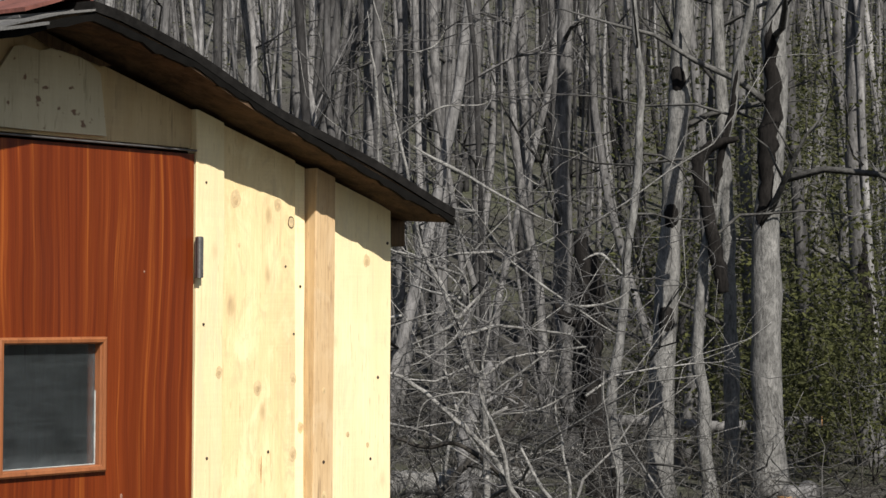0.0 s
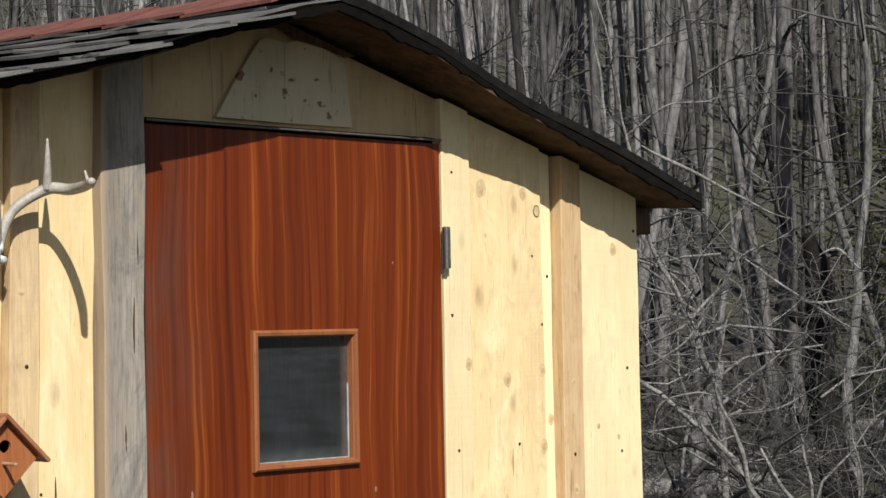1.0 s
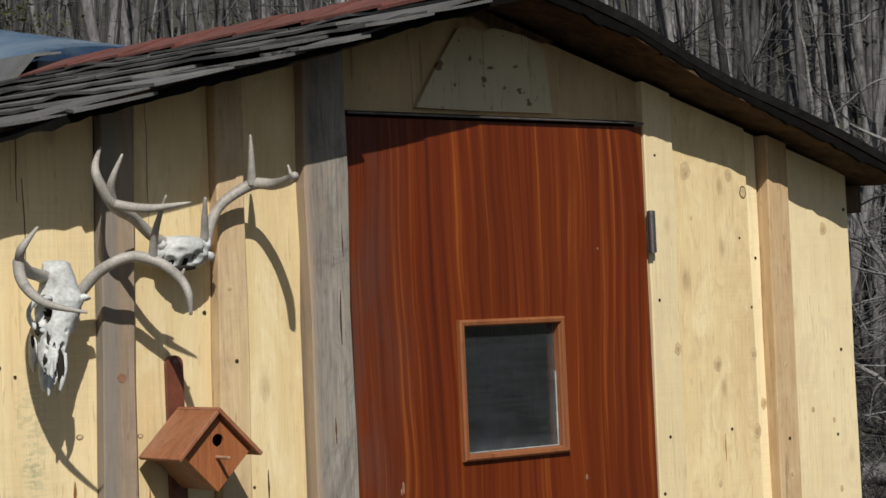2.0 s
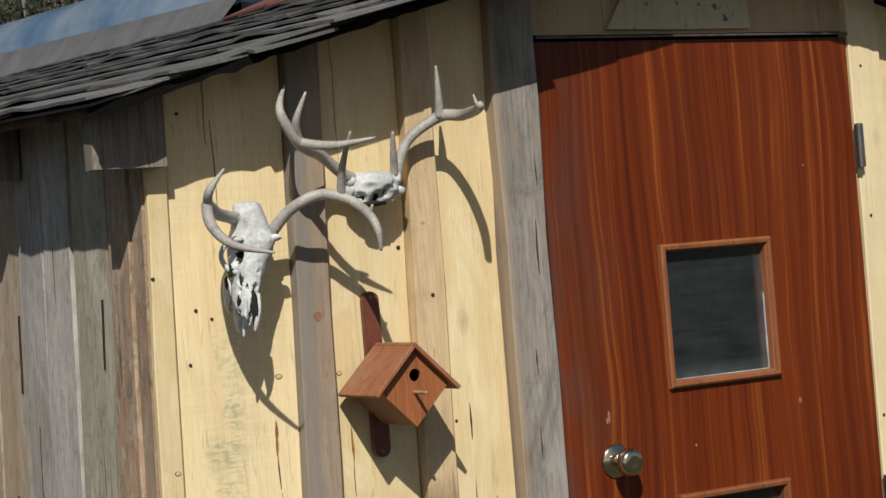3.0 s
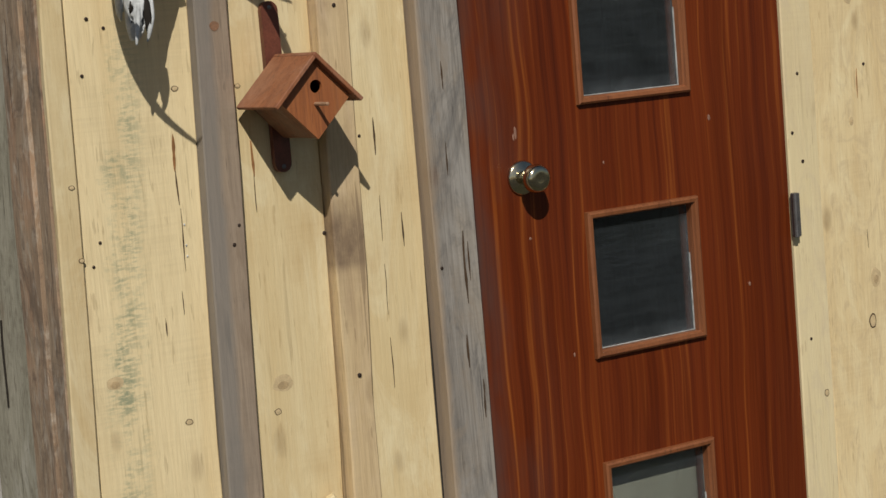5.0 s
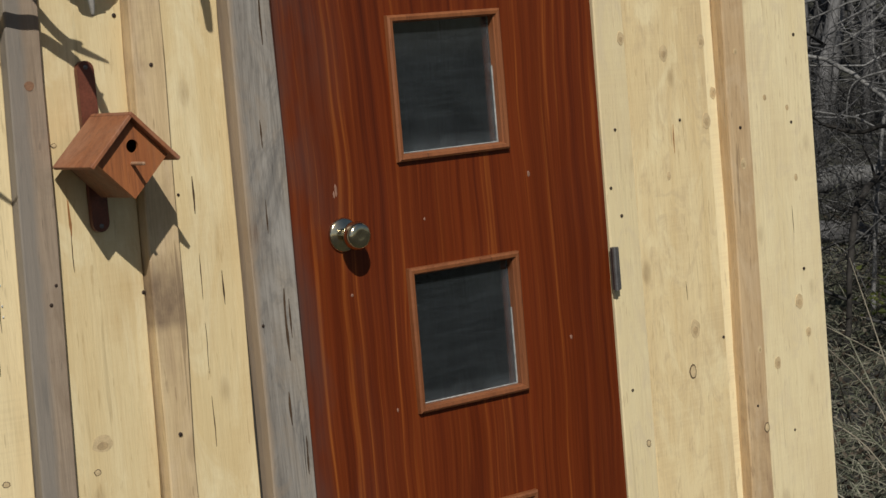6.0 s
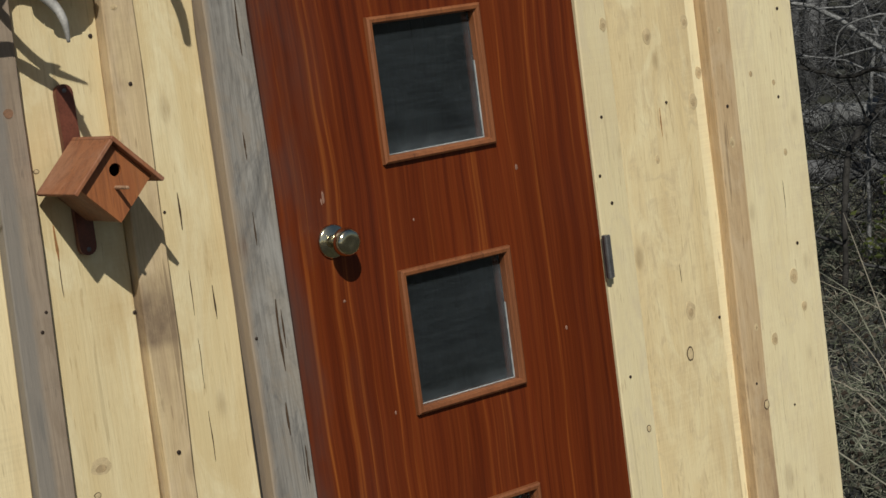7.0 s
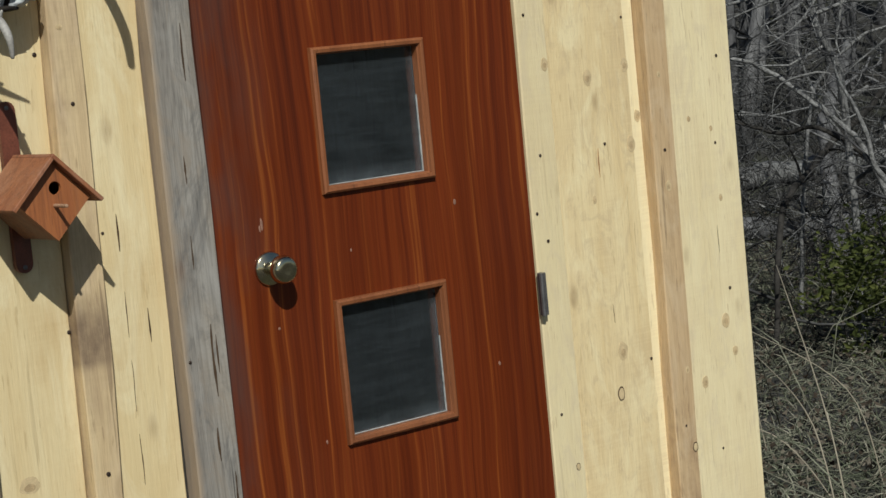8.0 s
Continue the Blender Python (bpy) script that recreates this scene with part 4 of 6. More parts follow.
# ---------------- birdhouse ----------------
def birdhouse():
    cx, cz = -0.387, 1.4335
    house = tagged(empty("birdhouse", (cx, -0.026, cz)), "small rust-brown cedar birdhouse turned on its corner, hung on boards", "birdhouse")
    strap = bmesh.new()
    outline = [(0.0155 * math.cos(a), 0.1475 + 0.0155 * math.sin(a)) for a in [math.pi * k / 8 for k in range(9)]]
    outline += [(-0.0155 * math.cos(a), -0.1065 - 0.0155 * math.sin(a)) for a in [math.pi * k / 8 for k in range(9)]]
    rows = [[strap.verts.new((x, y, z)) for x, z in outline] for y in (0.010, 0.0215)]
    strap.faces.new(rows[0])
    strap.faces.new(rows[1][::-1])
    for k in range(18):
        l = (k + 1) % 18
        strap.faces.new((rows[0][k], rows[1][k], rows[1][l], rows[0][l]))
    for sz in (0.152, -0.112):
        bm = lathe([(-0.004, 0.004), (0.001, 0.004), (0.002, 0.002)], 10)
        bm.transform(Matrix.Translation((0, 0.01, sz)))
        part("screw", bm, IRON, house, "small steel screw")
    part("hanging_strap", strap, STRAP, house, "dark red wooden hanging strap")
    h = 0.0455
    turn = Matrix.Rotation(radians(45), 4, "Y")
    # four thin walls round a hollow, and a back
    for i, (a, b, c, d) in enumerate(((-h, h, -h, -h + 0.007), (-h, -h + 0.007, -h + 0.0075, h), (h - 0.007, h, -h + 0.0075, h), (-h + 0.0075, h - 0.0075, h - 0.007, h))):
        bm = box(a, b, -0.112, 0.0, c, d, 0.0008)
        bm.transform(turn)
        part("side_board", bm, BIRD_WOOD, house)
    bm = box(-h + 0.0075, h - 0.0075, -0.006, 0.009, -h + 0.0075, h - 0.0075)
    bm.transform(turn)
    part("back_board", bm, BIRD_WOOD, house)
    # front board with a round hole
    bm = bmesh.new()
    segs, r, s = 24, 0.0108, h + 0.0005
    off = Vector((-0.0117, 0.0165))
    ring, edge = [], []
    for k in range(segs):
        a = 2 * math.pi * k / segs
        c, q = math.cos(a), math.sin(a)
        f = s / max(abs(c), abs(q))
        ring.append((off.x + r * c, off.y + r * q))
        edge.append((f * c, f * q))
    layers = []
    for yv in (-0.119, -0.1125):
        layers.append(([bm.verts.new((x, yv, z)) for x, z in ring], [bm.verts.new((x, yv, z)) for x, z in edge]))
    (r0, e0), (r1, e1) = layers
    for k in range(segs):
        l = (k + 1) % segs
        bm.faces.new((r0[k], r0[l], e0[l], e0[k]))
        bm.faces.new((r1[k], e1[k], e1[l], r1[l]))
        bm.faces.new((r0[k], r1[k], r1[l], r0[l]))
        bm.faces.new((e0[k], e0[l], e1[l], e1[k]))
    bm.transform(turn)
    face = part("front_board", bm, BIRD_FACE, house, "rust-brown front with a round entrance hole")
    # two roof boards meeting at the ridge
    t = 0.007
    for sgn, extra in ((-1, 0.0), (1, t)):
        bm = box(h + 0.001, h + 0.001 + t, -0.135, 0.004, -h - 0.016, h + 0.001 + extra, 0.001)
        bm.transform(Matrix.Rotation(radians(-45), 4, "Y"))
        if sgn < 0:
            bm.transform(Matrix.Diagonal((-1, 1, 1, 1)))
            bmesh.ops.reverse_faces(bm, faces=bm.faces[:])
        part("roof_board", bm, BIRD_ROOF, house, "weathered rust-brown roof board")
    perch = lathe([(0.0, 0.0032), (0.041, 0.003), (0.042, 0.0015)], 10)
    perch.transform(Matrix.Translation((0.0, -0.118, -0.008)))
    part("perch", perch, PERCH_WOOD, face, "thin pale wooden perch peg")


birdhouse()


# ---------------- skulls with antlers on the wall ----------------
def bone_body(rings, dents=(), segs=44, steps=6, rough=0.002, seed=1, broken=0.0):
    """A closed bone shape from elliptic rings (centre, half width, half depth), with hollows pressed in: (place, radius, depth)."""
    bm = bmesh.new()
    path = smooth_line([r[0] for r in rings], [r[1] for r in rings], steps)
    deep = smooth_line([r[0] for r in rings], [r[2] for r in rings], steps)
    out, dark = [], {}
    for ((cx, cy, cz), w), (_, d) in zip(path, deep):
        row = []
        for k in range(segs):
            a = 2 * math.pi * k / segs
            p = Vector((cx + w * math.cos(a), cy + d * math.sin(a), cz))
            inward = (Vector((cx, cy, cz)) - p).normalized()
            q = p * 1.0
            hollow = 0.0
            for place, r, depth in dents:
                f = (p - Vector(place)).length / r
                if f < 1:
                    q += inward * depth * (1 - f * f)
                    hollow = max(hollow, (1 - f * f) * depth / 0.012)
            n1 = noise.noise(p * 45 + Vector((seed, 0, 0))) + 0.6 * noise.noise(p * 110 + Vector((0, seed, 0)))
            if broken and p.x < cx + 0.004 and p.z < broken and noise.noise(p * 62 + Vector((2, seed, 7))) > 0.3:
                hollow = 1.0
                q += inward * 0.006
            vert = bm.verts.new(q + inward * rough * n1 * 1.6)
            dark[vert] = hollow
            row.append(vert)
        out.append(row)
    for a, b in zip(out, out[1:]):
        for i in range(segs):
            j = (i + 1) % segs
            face = bm.faces.new((a[i], a[j], b[j], b[i]))
            # deep dents turn near-black: their shade is put into the colour
            face.material_index = 1 if min(dark[v] for v in face.verts) > 0.7 else 0
    bm.faces.new(out[0])
    bm.faces.new(out[-1][::-1])
    return bm


def blob(at, rx, ry, rz, seed=0, rough=0.15):
    bm = bmesh.new()
    bmesh.ops.create_icosphere(bm, subdivisions=2, radius=1.0)
    for v in bm.verts:
        v.co *= 1 + rough * noise.noise(v.co * 2.3 + Vector((seed, 1, 2)))
        v.co = Vector((v.co.x * rx, v.co.y * ry, v.co.z * rz)) + Vector(at)
    return bm


def antler(name, parent, runs, label):
    lines = []
    for pts, radii in runs:
        lines.append(smooth_line(pts, [q * 0.84 for q in radii], 6))
    v, f = tubes(lines, 9)
    o = parent.location
    v = [(x - o.x, y - o.y, z - o.z) for x, y, z in v]
    return data_object(name, v, f, ANTLER, parent, True, label)


def shifted(bm, parent):
    bm.transform(Matrix.Translation(-parent.location))
    return bm


def whole_skull():
    s = tagged(empty("deer_skull", (-0.63, -0.005, 1.65)), "bleached grey deer skull with antlers hung on the board wall", "skull")
    rings = [((-0.619, -0.040, 1.762), 0.012, 0.010), ((-0.619, -0.046, 1.757), 0.022, 0.022), ((-0.619, -0.052, 1.738), 0.026, 0.032), ((-0.621, -0.058, 1.715), 0.031, 0.038),
             ((-0.625, -0.066, 1.694), 0.040, 0.042), ((-0.632, -0.072, 1.668), 0.034, 0.038), ((-0.641, -0.078, 1.64), 0.025, 0.033), ((-0.648, -0.083, 1.612), 0.021, 0.029),
             ((-0.655, -0.088, 1.588), 0.0165, 0.025), ((-0.660, -0.09, 1.566), 0.012, 0.02), ((-0.664, -0.092, 1.55), 0.005, 0.011)]
    dents = [((-0.668, -0.086, 1.676), 0.021, 0.03), ((-0.59, -0.09, 1.678), 0.014, 0.014), ((-0.648, -0.083, 1.726), 0.013, 0.005),
             ((-0.664, -0.1, 1.634), 0.007, 0.012), ((-0.668, -0.1, 1.618), 0.006, 0.012), ((-0.672, -0.1, 1.60), 0.007, 0.013), ((-0.673, -0.1, 1.583), 0.006, 0.012),
             ((-0.641, -0.113, 1.621), 0.006, 0.02), ((-0.643, -0.113, 1.611), 0.0075, 0.022), ((-0.645, -0.114, 1.600), 0.008, 0.024), ((-0.648, -0.114, 1.589), 0.008, 0.024), ((-0.651, -0.113, 1.577), 0.008, 0.022),
             ((-0.654, -0.112, 1.566), 0.007, 0.02), ((-0.63, -0.112, 1.66), 0.004, 0.004), ((-0.634, -0.11, 1.645), 0.004, 0.004)]
    part("cranium", shifted(bone_body(rings, dents, 72, 10, 0.0011, 3), s), [BONE, SHADE_AND_CRACK], s, "", True)

    def bar(name, pts, radii, label=""):
        v, f = tubes([smooth_line(pts, radii, 5)], 8)
        o = s.location
        data_object(name, [(x - o.x, y - o.y, z - o.z) for x, y, z in v], f, BONE, s, True, label)
    for sx in (-1, 1):
        part("brow_ridge", shifted(blob((-0.626 + sx * 0.034, -0.09, 1.699), 0.012, 0.012, 0.006, 9 + sx, 0.3), s), BONE, s, "", True)
    bar("cheek_bone", [(-0.659, -0.086, 1.702), (-0.675, -0.078, 1.692), (-0.681, -0.072, 1.674), (-0.675, -0.078, 1.655), (-0.662, -0.09, 1.646)], [0.004, 0.0045, 0.004, 0.005, 0.004], "curved cheek bone round the eye socket")
    bar("cheek_bone", [(-0.596, -0.086, 1.698), (-0.594, -0.072, 1.678), (-0.607, -0.08, 1.652), (-0.62, -0.09, 1.643)], [0.004, 0.005, 0.005, 0.004])
    bar("snout_bone", [(-0.659, -0.108, 1.605), (-0.664, -0.112, 1.58), (-0.669, -0.114, 1.558), (-0.671, -0.113, 1.543)], [0.003, 0.0042, 0.0036, 0.0014], "thin pointed snout bone")
    bar("snout_bone", [(-0.637, -0.108, 1.61), (-0.641, -0.113, 1.585), (-0.648, -0.115, 1.562), (-0.653, -0.114, 1.547)], [0.003, 0.0045, 0.0038, 0.0014], "thin pointed snout bone")
    # a near-black blob stands in for the shade inside the nose
    part("nasal_opening", shifted(blob((-0.6475, -0.1105, 1.588), 0.0055, 0.0075, 0.028, 4, 0.6), s), SHADE_AND_CRACK, s, "dark blob for the shade in the nasal opening", True)
    for i, (hx, hy, hz, hr) in enumerate(((-0.662, -0.099, 1.632, 0.012), (-0.668, -0.098, 1.600, 0.011), (-0.667, -0.098, 1.575, 0.009), (-0.659, -0.103, 1.608, 0.010), (-0.672, -0.085, 1.655, 0.007), (-0.676, -0.074, 1.632, 0.012), (-0.655, -0.106, 1.622, 0.006))):
        part("crack", shifted(blob((hx, hy, hz), 0.0022, 0.0035, hr * 0.85, 40 + i, 1.3), s), SHADE_AND_CRACK, s, "dark crack in the bone", True)
    # shade of the eye socket, added as a near-black blob
    part("eye_socket", shifted(blob((-0.671, -0.083, 1.648), 0.005, 0.007, 0.007, 22, 0.8), s), SHADE_AND_CRACK, s, "dark blob for the shade in the broken eye socket", True)
    part("tooth_row", shifted(blob((-0.671, -0.062, 1.612), 0.004, 0.013, 0.03, 15, 0.5), s), BONE, s, "grey cracked jaw edge", True)
    left = antler("antler", s, [
        ([(-0.645, -0.06, 1.735), (-0.692, -0.1, 1.742), (-0.731, -0.15, 1.755), (-0.747, -0.2, 1.72), (-0.736, -0.25, 1.688), (-0.692, -0.3, 1.671)], [0.0125, 0.012, 0.0115, 0.0105, 0.008, 0.0022]),
        ([(-0.729, -0.148, 1.752), (-0.739, -0.18, 1.774), (-0.715, -0.19, 1.808)], [0.010, 0.0085, 0.002])], "curved grey antler")
    right = antler("antler", s, [
        ([(-0.587, -0.055, 1.701), (-0.567, -0.085, 1.735), (-0.548, -0.110, 1.753), (-0.524, -0.122, 1.762), (-0.505, -0.138, 1.76), (-0.477, -0.155, 1.746), (-0.466, -0.188, 1.721), (-0.462, -0.205, 1.695), (-0.457, -0.2, 1.663)], [0.0125, 0.0115, 0.011, 0.0108, 0.0118, 0.0105, 0.0095, 0.0075, 0.003]),
        ([(-0.492, -0.143, 1.757), (-0.5, -0.17, 1.80), (-0.508, -0.225, 1.855)], [0.0095, 0.0075, 0.002]),
        ([(-0.466, -0.185, 1.722), (-0.463, -0.195, 1.738)], [0.006, 0.002])], "curved grey antler with two points")
    for px, pz, side_antler in ((-0.59, 1.698, right), (-0.648, 1.733, left)):
        part("antler_burr", shifted(blob((px, -0.06, pz), 0.015, 0.015, 0.009, 3, 0.4), s), ANTLER, side_antler, "rough antler burr", True)


def skull_plate():
    s = tagged(empty("antler_skull_plate", (-0.38, -0.005, 1.775)), "weathered skull cap with branching antlers mounted on the board wall", "antlers")
    rings = [((-0.386, -0.04, 1.80), 0.024, 0.018), ((-0.384, -0.045, 1.795), 0.036, 0.03), ((-0.383, -0.048, 1.78), 0.047, 0.038), ((-0.385, -0.048, 1.765), 0.048, 0.038), ((-0.388, -0.045, 1.752), 0.043, 0.033), ((-0.388, -0.042, 1.746), 0.034, 0.027)]
    dents = [((-0.405, -0.085, 1.77), 0.012, 0.008), ((-0.37, -0.085, 1.762), 0.014, 0.012), ((-0.39, -0.08, 1.752), 0.018, 0.016), ((-0.352, -0.08, 1.775), 0.01, 0.008), ((-0.42, -0.07, 1.755), 0.012, 0.012)]
    part("skull_cap", shifted(bone_body(rings, dents, 52, 7, 0.0012, 6, 1.758), s), [BONE, SHADE_AND_CRACK], s, "", True)
    # shade beneath the cap's broken rim, painted as a dark blob
    part("hollow", shifted(blob((-0.392, -0.062, 1.745), 0.026, 0.012, 0.005, 7, 0.5), s), SHADE_AND_CRACK, s, "dark blob for the shade under the broken edge", True)
    for i, (px, pz) in enumerate(((-0.425, 1.785), (-0.34, 1.785), (-0.43, 1.768), (-0.337, 1.765))):
        part("antler_burr", shifted(blob((px, -0.055, pz), 0.011, 0.012, 0.010, 13 + i, 0.5), s), BONE, s, "rough cracked burr", True)
    antler("antler", s, [
        ([(-0.42, -0.05, 1.788), (-0.45, -0.062, 1.802), (-0.492, -0.083, 1.828), (-0.553, -0.13, 1.847), (-0.588, -0.14, 1.898), (-0.562, -0.11, 1.944)], [0.0125, 0.0115, 0.0115, 0.0125, 0.009, 0.002]),
        ([(-0.553, -0.13, 1.848), (-0.566, -0.15, 1.88), (-0.554, -0.17, 1.926)], [0.0095, 0.008, 0.002]),
        ([(-0.553, -0.13, 1.848), (-0.527, -0.196, 1.836), (-0.475, -0.246, 1.842)], [0.010, 0.009, 0.002])], "branching grey antler with three points")
    antler("antler", s, [
        ([(-0.338, -0.05, 1.787), (-0.312, -0.055, 1.848), (-0.259, -0.076, 1.886), (-0.238, -0.118, 1.884), (-0.249, -0.188, 1.886), (-0.277, -0.248, 1.888)], [0.0125, 0.0105, 0.0125, 0.012, 0.011, 0.0075]),
        ([(-0.259, -0.08, 1.885), (-0.262, -0.088, 1.925), (-0.267, -0.096, 1.972)], [0.0105, 0.0075, 0.002]),
        ([(-0.262, -0.215, 1.887), (-0.266, -0.21, 1.909)], [0.005, 0.002]),
        ([(-0.342, -0.055, 1.792), (-0.352, -0.075, 1.83), (-0.358, -0.09, 1.863)], [0.010, 0.007, 0.003])], "grey antler with an upright point")


whole_skull()
skull_plate()

# ---------------- nails, splits and marks in the boards ----------------
def small_marks():
    rng = random.Random(4)
    def nail(x, y, z, r=0.0032):
        bm = lathe([(-0.004, r), (0.0012, r), (0.002, r * 0.6)], 8)
        bm.transform(Matrix.Translation((x, y, z)))
        part("nail", bm, NAIL, front)
    for x, z, d in ((-0.721, 1.502, 0.003), (-0.677, 1.574, 0.003), (-0.704, 1.59, 0.003), (-0.777, 1.647, 0.012), (-0.72, 1.237, 0.003), (-0.71, 1.914, 0.003), (-0.318, 1.668, 0.002), (-0.271, 1.581, 0.027), (-0.315, 1.199, 0.002),
                    (-0.485, 1.236, 0.026), (-0.497, 1.205, 0.026), (-0.103, 1.11, 0.030), (-0.23, 1.356, 0.002), (1.015, 1.788, 0.006), (1.042, 1.637, 0.006), (1.33, 1.533, 0.0), (1.362, 1.85, 0.0), (1.305, 1.343, 0.0), (1.316, 1.017, 0.0),
                    (0.763, 1.962, 0.018), (0.758, 1.66, 0.018), (0.77, 1.375, 0.018), (0.7475, 1.259, 0.018), (0.771, 1.2, 0.018), (1.124, 1.347, 0.022), (1.12, 0.745, 0.022), (1.076, 1.744, -0.008), (1.047, 0.906, 0.006), (0.964, 1.378, 0.006), (1.253, 0.665, 0.0), (0.765, 0.841, 0.018), (-0.735, 1.2, 0.003), (-0.285, 0.95, 0.027)):
        nail(x, -d, z, rng.uniform(0.0026, 0.004))
    def split(x, z0, z1, d, w, mt=CRACK):
        n = 6
        bm = bmesh.new()
        prev = None
        for i in range(n + 1):
            f = i / n
            z = z0 + (z1 - z0) * f
            cx = x + 0.0025 * noise.noise((x * 50, z * 14, 0))
            ww = w * math.sin(math.pi * (0.08 + 0.84 * f)) * rng.uniform(0.6, 1.2)
            row = [bm.verts.new((cx - ww, -d - 0.0007, z)), bm.verts.new((cx + ww, -d - 0.0007, z)), bm.verts.new((cx + ww * 0.5, -d + 0.003, z)), bm.verts.new((cx - ww * 0.5, -d + 0.003, z))]
            if prev:
                for k in range(4):
                    l = (k + 1) % 4
                    bm.faces.new((prev[k], prev[l], row[l], row[k]))
            else:
                bm.faces.new(row)
            prev = row
        bm.faces.new(prev[::-1])
        part("split", bm, mt, front)
    for x, z0, z1, d, w in ((-0.662, 1.86, 2.0, 0.003, 0.0006), (-0.652, 1.76, 1.9, 0.003, 0.0007), (-0.42, 1.81, 2.06, 0.002, 0.0006), (-0.577, 1.28, 1.336, 0.003, 0.0016), (-0.576, 1.17, 1.274, 0.003, 0.0011),
                            (-0.588, 1.1, 1.14, 0.003, 0.0012), (-0.622, 1.07, 1.1, 0.003, 0.0012), (-0.2, 1.32, 1.385, 0.002, 0.0018), (-0.201, 1.17, 1.25, 0.002, 0.0009), (-0.159, 1.155, 1.215, 0.002, 0.0019),
                            (-0.203, 1.04, 1.13, 0.002, 0.0008), (-0.203, 0.91, 1.0, 0.002, 0.0008), (-0.438, 1.25, 1.315, 0.002, 0.0009), (-0.073, 1.27, 1.33, 0.030, 0.0016), (-0.054, 1.04, 1.17, 0.030, 0.003),
                            (-0.062, 0.925, 0.985, 0.030, 0.0022), (-0.045, 1.08, 1.15, 0.030, 0.0016), (-0.05, 1.6, 1.7, 0.030, 0.0018), (-0.07, 1.42, 1.47, 0.030, 0.0016), (-0.04, 1.76, 1.82, 0.030, 0.0014), (-0.036, 0.83, 0.9, 0.030, 0.002),
                            (0.822, 0.7, 1.2, 0.0065, 0.0007), (0.948, 1.0, 1.04, 0.006, 0.0006), (1.29, 1.1, 1.16, 0.0, 0.0006)):
        split(x, z0, z1, d, w)
    for y, z0, z1, w in ((0.58, 1.2, 1.39, 0.0016), (0.575, 0.99, 1.13, 0.0022), (0.12, 1.43, 1.6, 0.003), (0.404, 1.03, 1.08, 0.002), (0.74, 1.2, 1.25, 0.003), (0.68, 1.45, 1.6, 0.0015), (0.45, 1.6, 1.72, 0.0014), (0.27, 0.95, 1.1, 0.0014), (0.9, 1.1, 1.3, 0.0016), (0.21, 1.5, 1.62, 0.0012)):
        lean_x = XL - 0.0455 + 0.028 * z0 - (0.006 if 0.057 < y < 0.154 else 0.004)
        bm = bmesh.new()
        rows = []
        for i in range(7):
            z = z0 + (z1 - z0) * i / 6
            cy = y + 0.006 * noise.noise((y * 40, z * 9, 3))
            ww = 0.25 * w * math.sin(math.pi * (0.04 + 0.92 * i / 6))
            xx = lean_x + 0.028 * (z - z0)
            rows.append([bm.verts.new(c) for c in ((xx, cy - ww, z), (xx, cy + ww, z), (xx + 0.006, cy + ww, z), (xx + 0.006, cy - ww, z))])
        for p, q in zip(rows, rows[1:]):
            for k in range(4):
                l = (k + 1) % 4
                bm.faces.new((p[k], p[l], q[l], q[k]))
        bm.faces.new(rows[0])
        bm.faces.new(rows[-1][::-1])
        part("split", bm, SHADE_AND_CRACK, side)
    split(-0.578, 1.335, 1.395, 0.003, 0.0032, RESIN)
    split(-0.437, 1.31, 1.37, 0.002, 0.0028, RESIN)
    split(0.943, 1.31, 1.37, 0.006, 0.0012, RESIN)


small_marks()


